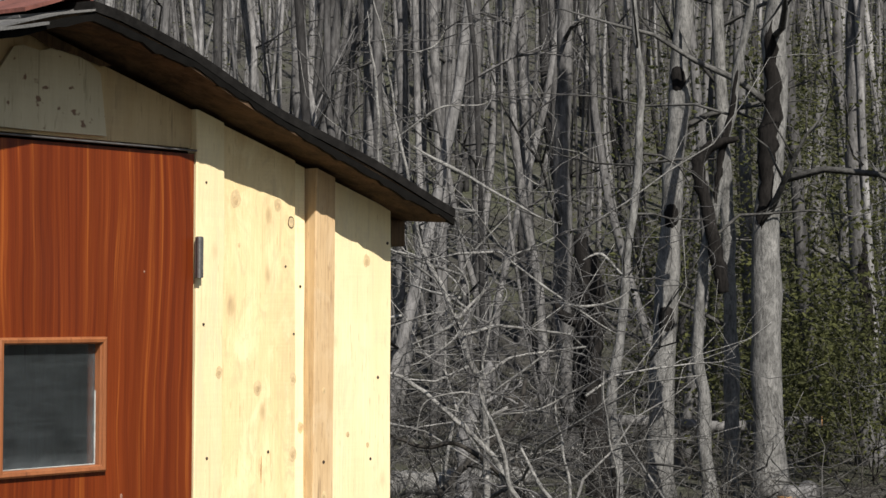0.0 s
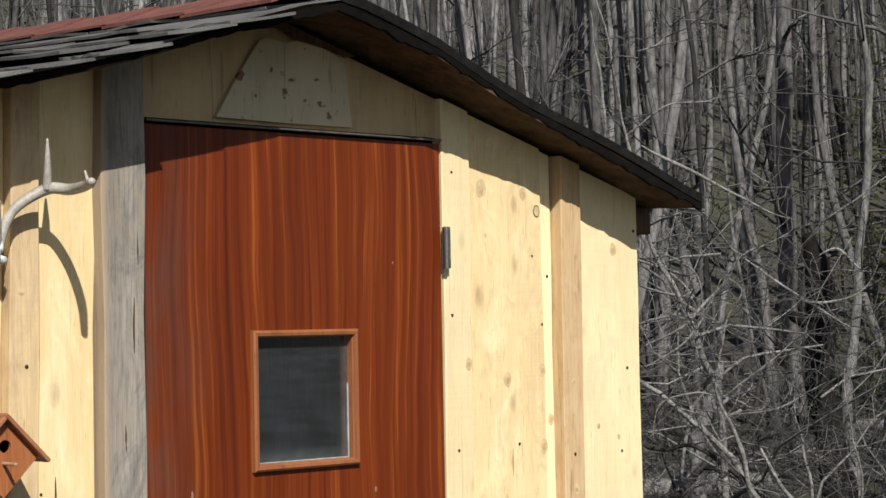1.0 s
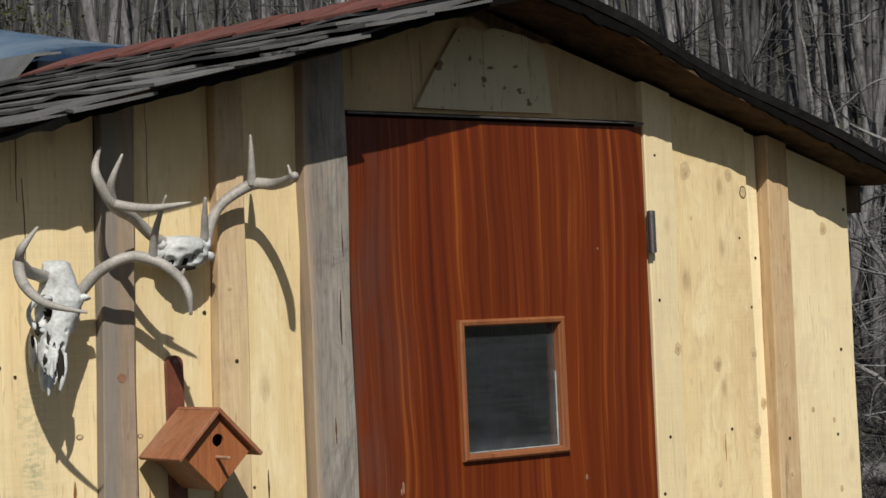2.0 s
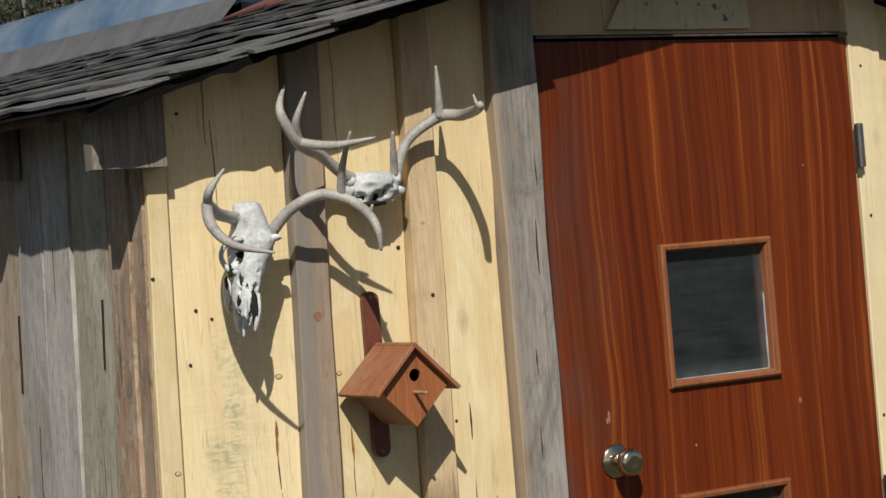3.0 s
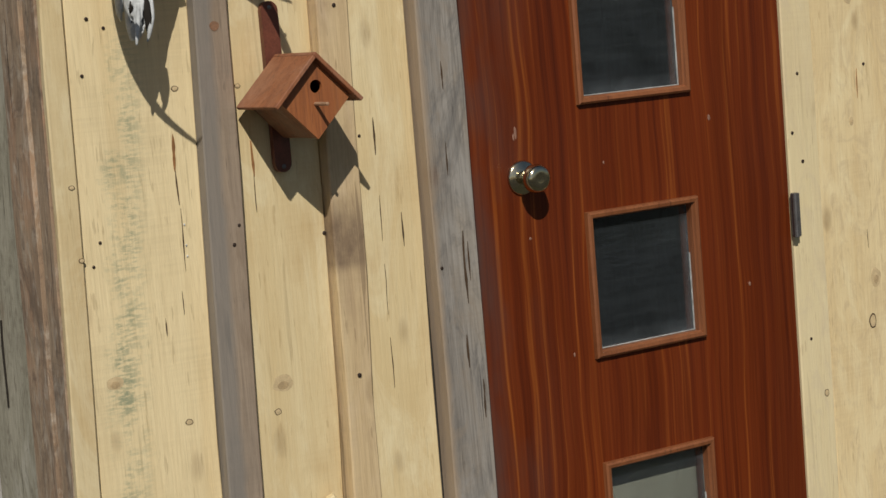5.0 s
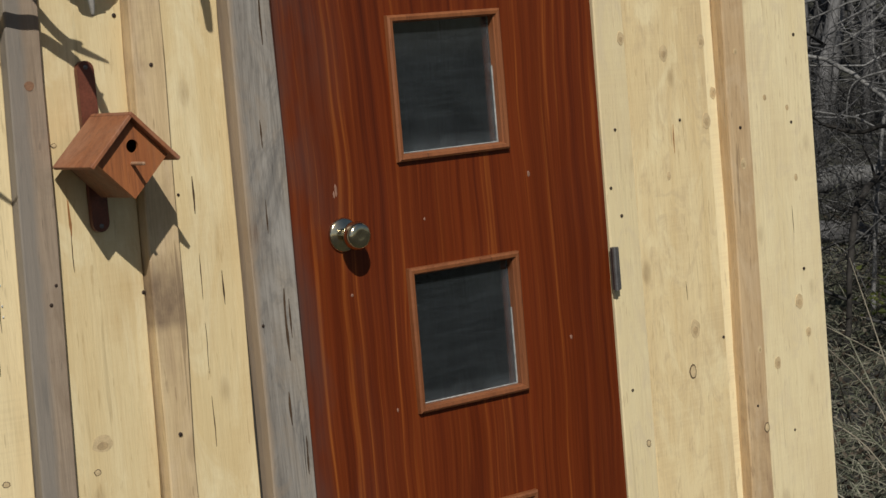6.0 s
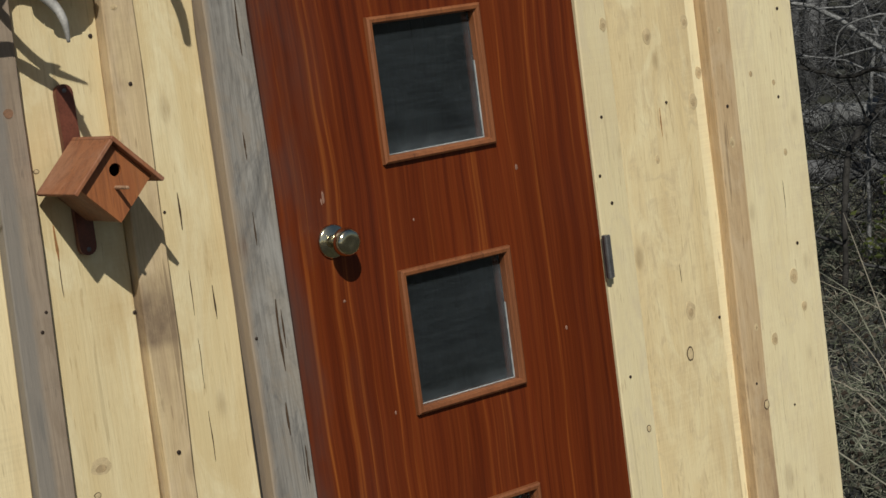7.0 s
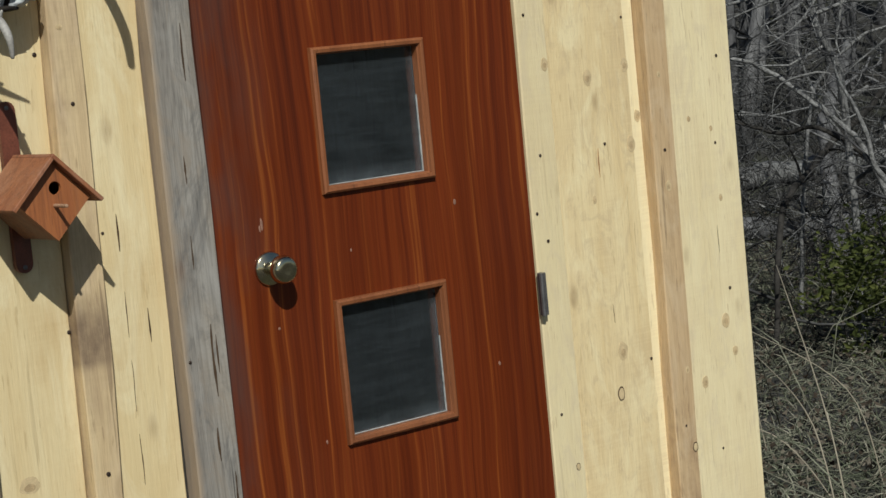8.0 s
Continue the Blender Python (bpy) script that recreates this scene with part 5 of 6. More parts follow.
def board_knots():
    """Knots that can be told apart in the boards: a raised oval, some with a dark bark ring."""
    def oval(x, z, rx, rz, d, h, mt, seed):
        bm = bmesh.new()
        n = 16
        mid = bm.verts.new((x, -d - h, z))
        ring, foot = [], []
        for k in range(n):
            a = 2 * math.pi * k / n
            q = 1 + 0.22 * noise.noise((math.cos(a) * 1.4, math.sin(a) * 1.4, seed))
            ring.append(bm.verts.new((x + rx * q * math.cos(a), -d - h * 0.7, z + rz * q * math.sin(a))))
            foot.append(bm.verts.new((x + rx * 1.03 * q * math.cos(a), -d + 0.003, z + rz * 1.03 * q * math.sin(a))))
        for k in range(n):
            l = (k + 1) % n
            bm.faces.new((mid, ring[k], ring[l]))
            bm.faces.new((ring[k], foot[k], foot[l], ring[l]))
        return part("knot", bm, mt, front)
    for i, (x, z, r, d, ringed) in enumerate((
            (0.951, 0.847, 0.0105, 0.006, 1), (1.032, 1.887, 0.010, 0.006, 1), (0.966, 0.936, 0.014, 0.006, 0), (0.93, 1.52, 0.012, 0.006, 0), (0.86, 1.932, 0.015, 0.006, 0),
            (1.041, 1.369, 0.012, 0.006, 0), (0.922, 1.265, 0.006, 0.006, 0), (0.99, 1.925, 0.011, 0.006, 0), (1.040, 1.537, 0.011, 0.006, 0), (1.289, 1.806, 0.011, 0.0, 0),
            (1.295, 1.378, 0.010, 0.0, 0), (1.318, 0.875, 0.008, 0.0, 0), (1.227, 1.405, 0.010, 0.0, 0), (1.214, 0.822, 0.010, 0.0, 0), (1.295, 0.947, 0.012, 0.0, 0), (0.804, 1.557, 0.009, 0.018, 0),
            (0.799, 0.724, 0.006, 0.018, 1), (1.144, 0.693, 0.008, 0.022, 1), (1.138, 0.866, 0.006, 0.022, 0), (1.127, 1.269, 0.008, 0.022, 0), (1.124, 1.509, 0.005, 0.022, 0), (1.08, 1.426, 0.009, -0.008, 0), (1.309, 1.221, 0.006, 0.0, 0), (0.872, 1.831, 0.004, 0.006, 0), (-0.565, 1.468, 0.006, 0.003, 1), (-0.452, 1.462, 0.005, 0.002, 1),
            (-0.598, 0.923, 0.007, 0.003, 1), (-0.434, 0.91, 0.007, 0.002, 1), (-0.757, 1.214, 0.005, 0.012, 1), (-0.761, 1.33, 0.005, 0.012, 1), (-0.72, 1.01, 0.016, 0.003, 0), (-0.42, 0.957, 0.02, 0.002, 0), (-0.495, 1.563, 0.008, 0.026, 2), (-0.28, 1.71, 0.006, 0.027, 0))):
        tall = 1.4 if x > 0.5 else 0.75
        if ringed == 2:
            oval(x, z, r, r, d, 0.0007, KNOT_RED, i)
        elif ringed:
            oval(x, z, r, r * tall, d, 0.0007, CRACK, i)
            oval(x, z, r * 0.78, r * tall * 0.8, d, 0.0013, KNOT_SOFT, i)
        else:
            oval(x, z, r, r * tall, d, 0.0007, KNOT_SOFT, i)
            oval(x, z - r * 0.2, r * 0.5, r * tall * 0.45, d, 0.0012, KNOT_CORE, i + 40)


board_knots()


def stake():
    """A pale stick leaning on the wall, its top just in view."""
    top, foot = Vector((-0.362, -0.022, 0.752)), Vector((0.02, -0.2, 0.0))
    ob = mesh_object("wooden_stake", box(-0.0125, 0.0125, -0.008, 0.008, 0.0, (top - foot).length, 0.002), PINE_PALE)
    ob.matrix_world = Matrix.Translation(foot) @ (top - foot).to_track_quat("Z", "Y").to_matrix().to_4x4()
    tagged(ob, "pale pine stake leaning against the board wall", "stake")


stake()


def door_marks():
    """Pale scratches and specks on the door, and pitch drops on the pine."""
    rng = random.Random(6)
    pale = plain("pale_scratch", (0.3, 0.16, 0.11), 0.6)
    for x, z, w, h in ((0.563, 1.308, 0.0035, 0.006), (0.105, 1.325, 0.003, 0.012), (0.1, 1.318, 0.002, 0.006), (0.62, 1.77, 0.002, 0.003), (0.12, 1.13, 0.003, 0.003), (0.3, 1.25, 0.002, 0.003), (0.64, 0.97, 0.003, 0.004), (0.2, 0.9, 0.002, 0.004)):
        bm = blob((x - DOOR_W, 0.0, z), w, 0.0009, h, rng.random() * 9, 0.5)
        part("scratch", bm, pale, door, "small pale scratch")
    for z in (1.247, 1.213, 1.195):
        bm = blob((-0.572, -0.0035, z), 0.0016, 0.0018, 0.0022, z * 9)
        part("pitch_drop", bm, BONE, front, "pale drop of pitch")


door_marks()


# ---------------- skylight hood at the back of the ridge ----------------
def skylight():
    y0, y1 = 1.86, 5.0
    hood = tagged(empty("skylight_hood", (XC, y0, under(XC, y0))), "grey metal curb with bulging pale blue plastic sheet on ridge", "skylight")
    base = hood.location
    bm = bmesh.new()
    rows = []
    for y in (y0, y1):
        zb = under(0.19, y) + DECK + 0.012
        zt = under(XC, y) + DECK + 0.062 + 0.012 * (y - y0)
        rows.append([bm.verts.new((x - base.x, y - base.y, z - base.z)) for x, z in ((0.18, zb), (0.20, zb), (0.262, zt - 0.012), (0.34, zt), (0.34, zt + 0.006), (0.25, zt - 0.004))])
    for i in range(6):
        j = (i + 1) % 6
        bm.faces.new((rows[0][i], rows[0][j], rows[1][j], rows[1][i]))
    bm.faces.new(rows[0])
    bm.faces.new(rows[1][::-1])
    part("metal_curb", bm, METAL, hood, "grey galvanised curb")
    bm = bmesh.new()
    n, m = 12, 14
    grid = []
    for i in range(m + 1):
        y = y0 + 0.1 + (y1 - y0 - 0.1) * i / m
        row = []
        zt = under(XC, y) + DECK + 0.055 + 0.012 * (y - y0)
        for k in range(n + 1):
            a = math.pi * k / n
            row.append(bm.verts.new((0.6 - 0.28 * math.cos(a) - base.x, y - base.y, zt + 0.19 * math.sin(a) * min(1, 0.25 + i / 6) - base.z)))
        grid.append(row)
    for i in range(m):
        for k in range(n):
            bm.faces.new((grid[i][k], grid[i + 1][k], grid[i + 1][k + 1], grid[i][k + 1]))
    bmesh.ops.solidify(bm, geom=bm.faces[:], thickness=0.004)
    part("plastic_sheet", bm, BLUE_SHEET, hood, "bulging pale blue plastic sheet", True)
    bm = box(0.33 - base.x, 0.88 - base.x, 0.13, y1 - y0 - 0.01, under(0.88, y0) + 0.0 - base.z, under(XC, y0) + DECK + 0.06 - base.z)
    part("curb_box", bm, METAL, hood)


skylight()


def ribbed_box():
    zb = under(1.05, 4.45) + DECK + 0.022
    tank = tagged(empty("ribbed_chimney_box", (1.05, 4.45, zb)), "black ribbed box standing on the roof behind the blue sheet", "chimney")
    part("body", box(-0.24, 0.24, -0.12, 0.12, -0.06, 0.95, 0.01), BLACK_PLASTIC, tank)
    for k in range(7):
        part("rib", box(-0.225 + k * 0.07, -0.195 + k * 0.07, -0.142, -0.1205, 0.0, 0.94, 0.006), BLACK_PLASTIC, tank)
        part("rib", box(-0.262, -0.2405, -0.115 + k * 0.034, -0.1 + k * 0.034, 0.0, 0.94, 0.004), BLACK_PLASTIC, tank)


ribbed_box()


# ---------------- woods ----------------
def polar(az, r):
    """Ground place at az degrees from +y towards +x, r metres from where the walk begins."""
    return EYE_X + r * math.sin(radians(az)), EYE_Y + r * math.cos(radians(az))


def crooked(rng, x, y, z0, height, r0, r1, lean=0.0, bend=0.25, n=10, az=50.0):
    """A trunk line: rises with a lean across the line of sight and slow bends."""
    ca, sa = math.cos(radians(az)), -math.sin(radians(az))
    ph, ph2 = rng.uniform(0, 6), rng.uniform(0, 6)
    out = []
    for i in range(n + 1):
        f = i / n
        off = lean * f * height + bend * (math.sin(ph + f * 4.5) - math.sin(ph)) * 0.5
        off2 = bend * (math.sin(ph2 + f * 3.7) - math.sin(ph2)) * 0.5
        off += 0.09 * bend * noise.noise((ph * 9, f * height * 2.3, ph2)) * 2
        flare = 1 + 0.5 * max(0, 1 - f * n / 1.2)
        out.append(((x + off * ca + off2 * 0.5, y + off * sa + off2 * 0.5, z0 + height * f), (r0 + (r1 - r0) * f) * flare * rng.uniform(0.88, 1.12)))
    return out


def twig_lines(rng, start, direction, length, r, depth, out, droop=0.0, wild=0.24):
    """A bare branch with side branches."""
    p = Vector(start)
    d = Vector(direction).normalized()
    n = 5 if depth else 4
    line = [(tuple(p), r)]
    for i in range(n):
        d = (d + Vector((rng.gauss(0, wild), rng.gauss(0, wild), rng.gauss(0, wild * 0.9) + droop))).normalized()
        p = p + d * (length / n)
        rr = r * (1 - 0.8 * (i + 1) / n)
        line.append((tuple(p), max(rr, 0.0015)))
        if depth and i >= 1:
            for _ in range(rng.choice((1, 1, 2))):
                side = Vector((rng.gauss(0, 1), rng.gauss(0, 1), rng.gauss(0.25, 0.7)))
                twig_lines(rng, p, d * 0.7 + side.normalized() * 0.8, length * rng.uniform(0.35, 0.6), max(rr * 0.6, 0.002), depth - 1, out, droop, wild)
    out.append(line)


def bare_tree(name, az, r, height, r0, lean, bend, seed, label, branches=8, low=0.15, material=None, limb_r=0.36, dark=()):
    rng = random.Random(seed)
    x, y = polar(az, r)
    z = ground_z(x, y) - 0.15
    t = tagged(empty(name, (x, y, z)), label, "tree", group="bare trees behind the shed")
    line = crooked(rng, 0, 0, 0, height, r0, r0 * 0.45, lean, bend, 28, az)
    v, f = tubes([line], 12)
    trunk = data_object("trunk", v, f, material or BARK, t)
    lines = []
    for k in range(branches):
        i = rng.randint(int(low * 28) + 1, 27)
        p, rr = line[i]
        a = rng.uniform(0, 2 * math.pi)
        twig_lines(rng, p, (math.cos(a), math.sin(a), rng.uniform(0.1, 0.9)), rng.uniform(0.8, 2.6), rr * limb_r, 1, lines)
    if lines:
        v, f = tubes(lines, 4)
        data_object("branchwork", v, f, TWIG, t, label="bare grey branches")["kind"] = "stuff"
    for (f0, f1, side) in dark:
        i0, i1 = int(f0 * 28), max(int(f1 * 28), int(f0 * 28) + 1)
        seg = []
        steps = (i1 - i0) * 5
        for k in range(steps + 1):
            g = i0 + k / 5
            j = min(int(g), 27)
            (pa, ra), (pb, rb) = line[j], line[j + 1]
            p, rr = Vector(pa).lerp(Vector(pb), g - j), ra + (rb - ra) * (g - j)
            taper = math.sin(math.pi * (0.02 + 0.96 * k / steps)) ** 0.4
            q = side * 0.4 + 0.22 * noise.noise((k * 0.5, seed, f0))
            seg.append(((p.x + q * rr * math.cos(radians(az)) - 0.45 * rr * math.sin(radians(az)), p.y - q * rr * math.sin(radians(az)) - 0.45 * rr * math.cos(radians(az)), p.z), rr * 0.8 * taper * rng.uniform(0.9, 1.06)))
        v, f = tubes([seg], 10)
        data_object("dark_bark", v, f, BARK_DARK, trunk, label="black rotten patch of bark")
    return t


def az0(px):
    """Degrees from +y for a place that far across the opening view."""
    return 49.77 + math.degrees(math.atan((px - 784) / 3396))


NEAR_TREES = [
    # across, distance, height, radius, lean, bend, label, dark patches
    (1168, 18.0, 9.0, 0.125, 0.005, 0.25, "pale grey broken trunk with black knots", ((0.18, 0.215, 0.1), (0.29, 0.32, -0.1), (0.43, 0.465, -0.3))),
    (1362, 18.0, 9.5, 0.15, 0.004, 0.28, "grey trunk with black rotten bark higher up", ((0.26, 0.5, -0.5),)),
    (1262, 17.0, 5.2, 0.065, 0.045, 0.35, "slender grey leaning trunk", ((0.52, 0.8, -0.2),)),
    (1292, 18.5, 8.0, 0.08, -0.004, 0.2, "slender grey upright bare trunk", ()),
    (1545, 22.0, 10.0, 0.14, -0.006, 0.25, "grey straight trunk in shade", ((0.1, 0.3, 0.5),)),
    (1325, 24.0, 10.0, 0.09, 0.0, 0.2, "grey trunk further in the wood", ()),
    (775, 27.0, 12.0, 0.12, -0.003, 0.25, "pale straight trunk in the wood", ()),
    (868, 29.0, 12.0, 0.115, -0.012, 0.3, "pale straight trunk in the wood", ()),
    (1012, 23.0, 11.0, 0.115, 0.004, 0.3, "pale trunk in the wood", ()),
    (1090, 14.0, 4.2, 0.048, -0.006, 0.22, "slim pale trunk beside a dark one", ((0.1, 0.2, -0.5),)),
    (1440, 28.0, 12.0, 0.10, 0.006, 0.3, "grey trunk in the wood", ()),
    (1490, 25.0, 12.0, 0.085, -0.004, 0.3, "grey trunk in the wood", ()),
    (690, 26.0, 12.0, 0.1, 0.01, 0.3, "grey trunk in the wood", ()),
    (640, 31.0, 12.0, 0.12, 0.0, 0.3, "grey trunk in the wood", ()),
    (560, 28.0, 12.0, 0.1, -0.01, 0.3, "grey trunk in the wood", ()),
    (930, 33.0, 13.0, 0.13, 0.004, 0.3, "grey trunk in the wood", ()),
    (1225, 27.0, 12.0, 0.08, 0.006, 0.3, "grey trunk in the wood", ()),
    (1600, 17.0, 9.0, 0.11, 0.0, 0.25, "grey trunk in the wood", ()),
]
near_trees = []
for i, (px, r, h, r0, lean, bend, lab, dark) in enumerate(NEAR_TREES):
    near_trees.append(bare_tree("tree", az0(px), r, h, r0, lean, bend, 500 + i, lab, 6 if r < 22 else 5, 0.2, BARK if r < 21 else BARK_FAR, dark=dark))


def rotten_wood(name, px, r, pts, radii, parent=None, label=""):
    """A black crooked length of dead wood: (metres across, height) along it, set at px across the opening view and r metres off."""
    az = az0(px)
    x, y = polar(az, r)
    ca, sa = math.cos(radians(az)), -math.sin(radians(az))
    o = parent.location if parent else Vector((x, y, 0.0))
    line = smooth_line([(x + u * ca - o.x, y + u * sa - o.y, z - o.z) for u, z in pts], radii, 6)
    line = [((p[0] + 0.02 * noise.noise((k * 0.7, px, 1)), p[1] + 0.02 * noise.noise((k * 0.7, px, 5)), p[2]), q * (1 + 0.3 * noise.noise((k * 0.9, px, 9)))) for k, (p, q) in enumerate(line)]
    v, f = tubes([line], 10)
    if parent:
        return data_object(name, v, f, BARK_DARK, parent, label=label)
    snag = tagged(empty(name, o), label, "dead tree")
    data_object("trunk", v, f, BARK_DARK, snag)
    for k in (len(line) // 3, 2 * len(line) // 3):
        p, q = line[k]
        stub = smooth_line([p, (p[0] - 0.2 * ca, p[1] - 0.2 * sa, p[2] + 0.08), (p[0] - 0.28 * ca, p[1] - 0.28 * sa, p[2] + 0.22)], [q * 0.4, q * 0.3, 0.006], 4)
        v, f = tubes([stub], 8)
        data_object("branch_stub", v, f, BARK_DARK, snag)
    return snag


rotten_wood("broken_limb", 1275, 16.8, [(0.03, 1.85), (-0.02, 2.13), (-0.126, 2.65), (-0.19, 2.95), (-0.07, 3.13), (0.16, 3.19)], [0.05, 0.065, 0.055, 0.06, 0.05, 0.02], near_trees[2], "black curved broken limb")
rotten_wood("dead_snag", 1030, 14.9, [(0.16, -0.1), (0.144, 0.26), (0.106, 0.78), (0.035, 1.17), (0.069, 1.57), (0.055, 1.92), (-0.02, 2.29)], [0.14, 0.12, 0.115, 0.11, 0.115, 0.11, 0.04], None, "black rotten leaning snag among the pale trunks")


def far_woods():
    rng = random.Random(77)
    trunks, twigs = [], []
    for k in range(470):
        az = rng.uniform(8, 78)
        r = rng.uniform(25, 75) if k > 120 else rng.uniform(20, 34)
        x, y = polar(az, r)
        z = ground_z(x, y) - 0.2
        h = rng.uniform(8, 15)
        r0 = rng.choice((0.025, 0.04, 0.06, 0.08, 0.1, 0.13)) * (0.6 if r < 34 else 1.0)
        line = crooked(rng, x, y, z, h, r0, r0 * 0.5, rng.gauss(0, 0.05), rng.uniform(0.2, 0.8), 8, az)
        trunks.append(line)
        for _ in range(5):
            p, rr = line[rng.randint(1, 8)]
            a = rng.uniform(0, 6.283)
            twig_lines(rng, p, (math.cos(a), math.sin(a), rng.uniform(0.0, 1.1)), rng.uniform(1.0, 3.2), min(0.022, rr * 0.4), 1, twigs)
    for k in range(620):
        az = rng.uniform(8, 78)
        r = rng.uniform(34, 80)
        x, y = polar(az, r)
        z = ground_z(x, y) - 0.2
        r0 = rng.choice((0.025, 0.035, 0.05, 0.07))
        line = crooked(rng, x, y, z, rng.uniform(8, 14), r0, r0 * 0.5, rng.gauss(0, 0.06), rng.uniform(0.2, 0.9), 7, az)
        trunks.append(line)
        p, rr = line[rng.randint(1, 6)]
        a = rng.uniform(0, 6.283)
        twig_lines(rng, p, (math.cos(a), math.sin(a), rng.uniform(0.0, 1.1)), rng.uniform(1.0, 3.0), min(0.02, rr * 0.4), 1, twigs)
    v, f = tubes(trunks, 7)
    tagged(data_object("far_trunks", v, f, BARK_FAR), "many bare grey and brown trunks far up the hillside", "woods", kind="stuff")
    v, f = tubes(twigs, 3)
    tagged(data_object("far_branches", v, f, TWIG_MID), "tangle of bare branches in the far woods", "woods", kind="stuff")


far_woods()


def undergrowth():
    """Brush and brambles between the shed and the trees."""
    rng = random.Random(21)
    lines = []
    for k in range(900):
        az = rng.uniform(30, 70)
        r = 9.0 + 24 * rng.random() ** 0.9
        x, y = polar(az, r)
        z = ground_z(x, y) - 0.05
        a = rng.uniform(0, 6.283)
        twig_lines(rng, (x, y, z), (math.cos(a) * 0.6, math.sin(a) * 0.6, rng.uniform(0.3, 1.3)), rng.uniform(0.5, 1.5) * (0.7 if r < 16 else 1.0), rng.uniform(0.004, 0.011), 2 if r < 14 else 1, lines, -0.08, 0.36)
    v, f = tubes(lines, 3)
    tagged(data_object("brush", v, f, BRUSH), "dense tangle of bare brown brush", "brush", kind="stuff")
    lines = []
    for k in range(330):
        az = rng.uniform(36, 56.5) if k % 9 else rng.uniform(56.5, 68)
        r = rng.uniform(9.5, 19)
        x, y = polar(az, r)
        z = ground_z(x, y) + rng.uniform(0.0, 0.9)
        a = rng.uniform(0, 6.283)
        twig_lines(rng, (x, y, z), (math.cos(a), math.sin(a), rng.uniform(-0.1, 1.2)), rng.uniform(0.4, 1.2), rng.uniform(0.004, 0.009), 2 if k % 2 else 1, lines, -0.04, 0.42)
    v, f = tubes(lines, 3)
    tagged(data_object("brambles", v, f, TWIG), "tangle of thin grey bare brambles and shoots", "brambles", kind="stuff")
    lines = []
    for k in range(70):
        az = az0(rng.uniform(700, 1040)) if k % 5 else rng.uniform(40, 47)
        r = rng.uniform(9.5, 15)
        x, y = polar(az, r)
        z = ground_z(x, y) + (rng.uniform(0.0, 2.3) if k % 3 else 0.0)
        a = rng.uniform(0, 6.283)
        twig_lines(rng, (x, y, z), (math.cos(a), math.sin(a), rng.uniform(-0.5, 1.0)), rng.uniform(0.7, 1.9), rng.uniform(0.007, 0.012), 1, lines, -0.03, 0.26)
    v, f = tubes(lines, 4)
    tagged(data_object("pale_thicket", v, f, TWIG_PALE), "pale bare branches arching through the brush", "thicket", kind="stuff")
    dead = []
    for k in range(110):
        az = rng.uniform(34, 68)
        r = rng.uniform(9, 20)
        x, y = polar(az, r)
        z = ground_z(x, y) + rng.uniform(0.02, 0.35)
        a = rng.uniform(0, 6.283)
        twig_lines(rng, (x, y, z), (math.cos(a), math.sin(a), rng.uniform(-0.15, 0.2)), rng.uniform(0.6, 2.2), rng.uniform(0.005, 0.014), 1, dead)
    v, f = tubes(dead, 4)
    tagged(data_object("fallen_branches", v, f, TWIG), "fallen grey dead branches lying on the ground", "branches", kind="stuff")


undergrowth()


def leaf_cloud(name, spots, size, material, label, seed):
    """Small leaves, each a bent pair of triangles, gathered round spots (x, y, z, spread, count)."""
    rng = random.Random(seed)
    verts, faces = [], []
    for (x, y, z, s, n) in spots:
        for _ in range(n):
            c = Vector((x + rng.gauss(0, s), y + rng.gauss(0, s), z + rng.gauss(0, s * 0.75)))
            a = Vector((rng.gauss(0, 1), rng.gauss(0, 1), rng.gauss(0, 0.6))).normalized()
            b = a.cross(Vector((rng.gauss(0, 1), rng.gauss(0, 1), rng.gauss(0, 1)))).normalized()
            up = a.cross(b) * 0.25
            q = size * rng.uniform(0.6, 1.4)
            i = len(verts)
            verts += [tuple(c - a * q), tuple(c + b * q * 0.5 + up * q), tuple(c + a * q), tuple(c - b * q * 0.5 + up * q)]
            faces += [(i, i + 1, i + 2), (i, i + 2, i + 3)]
    tagged(data_object(name, verts, faces, material, smooth=False), label, "foliage", kind="stuff")


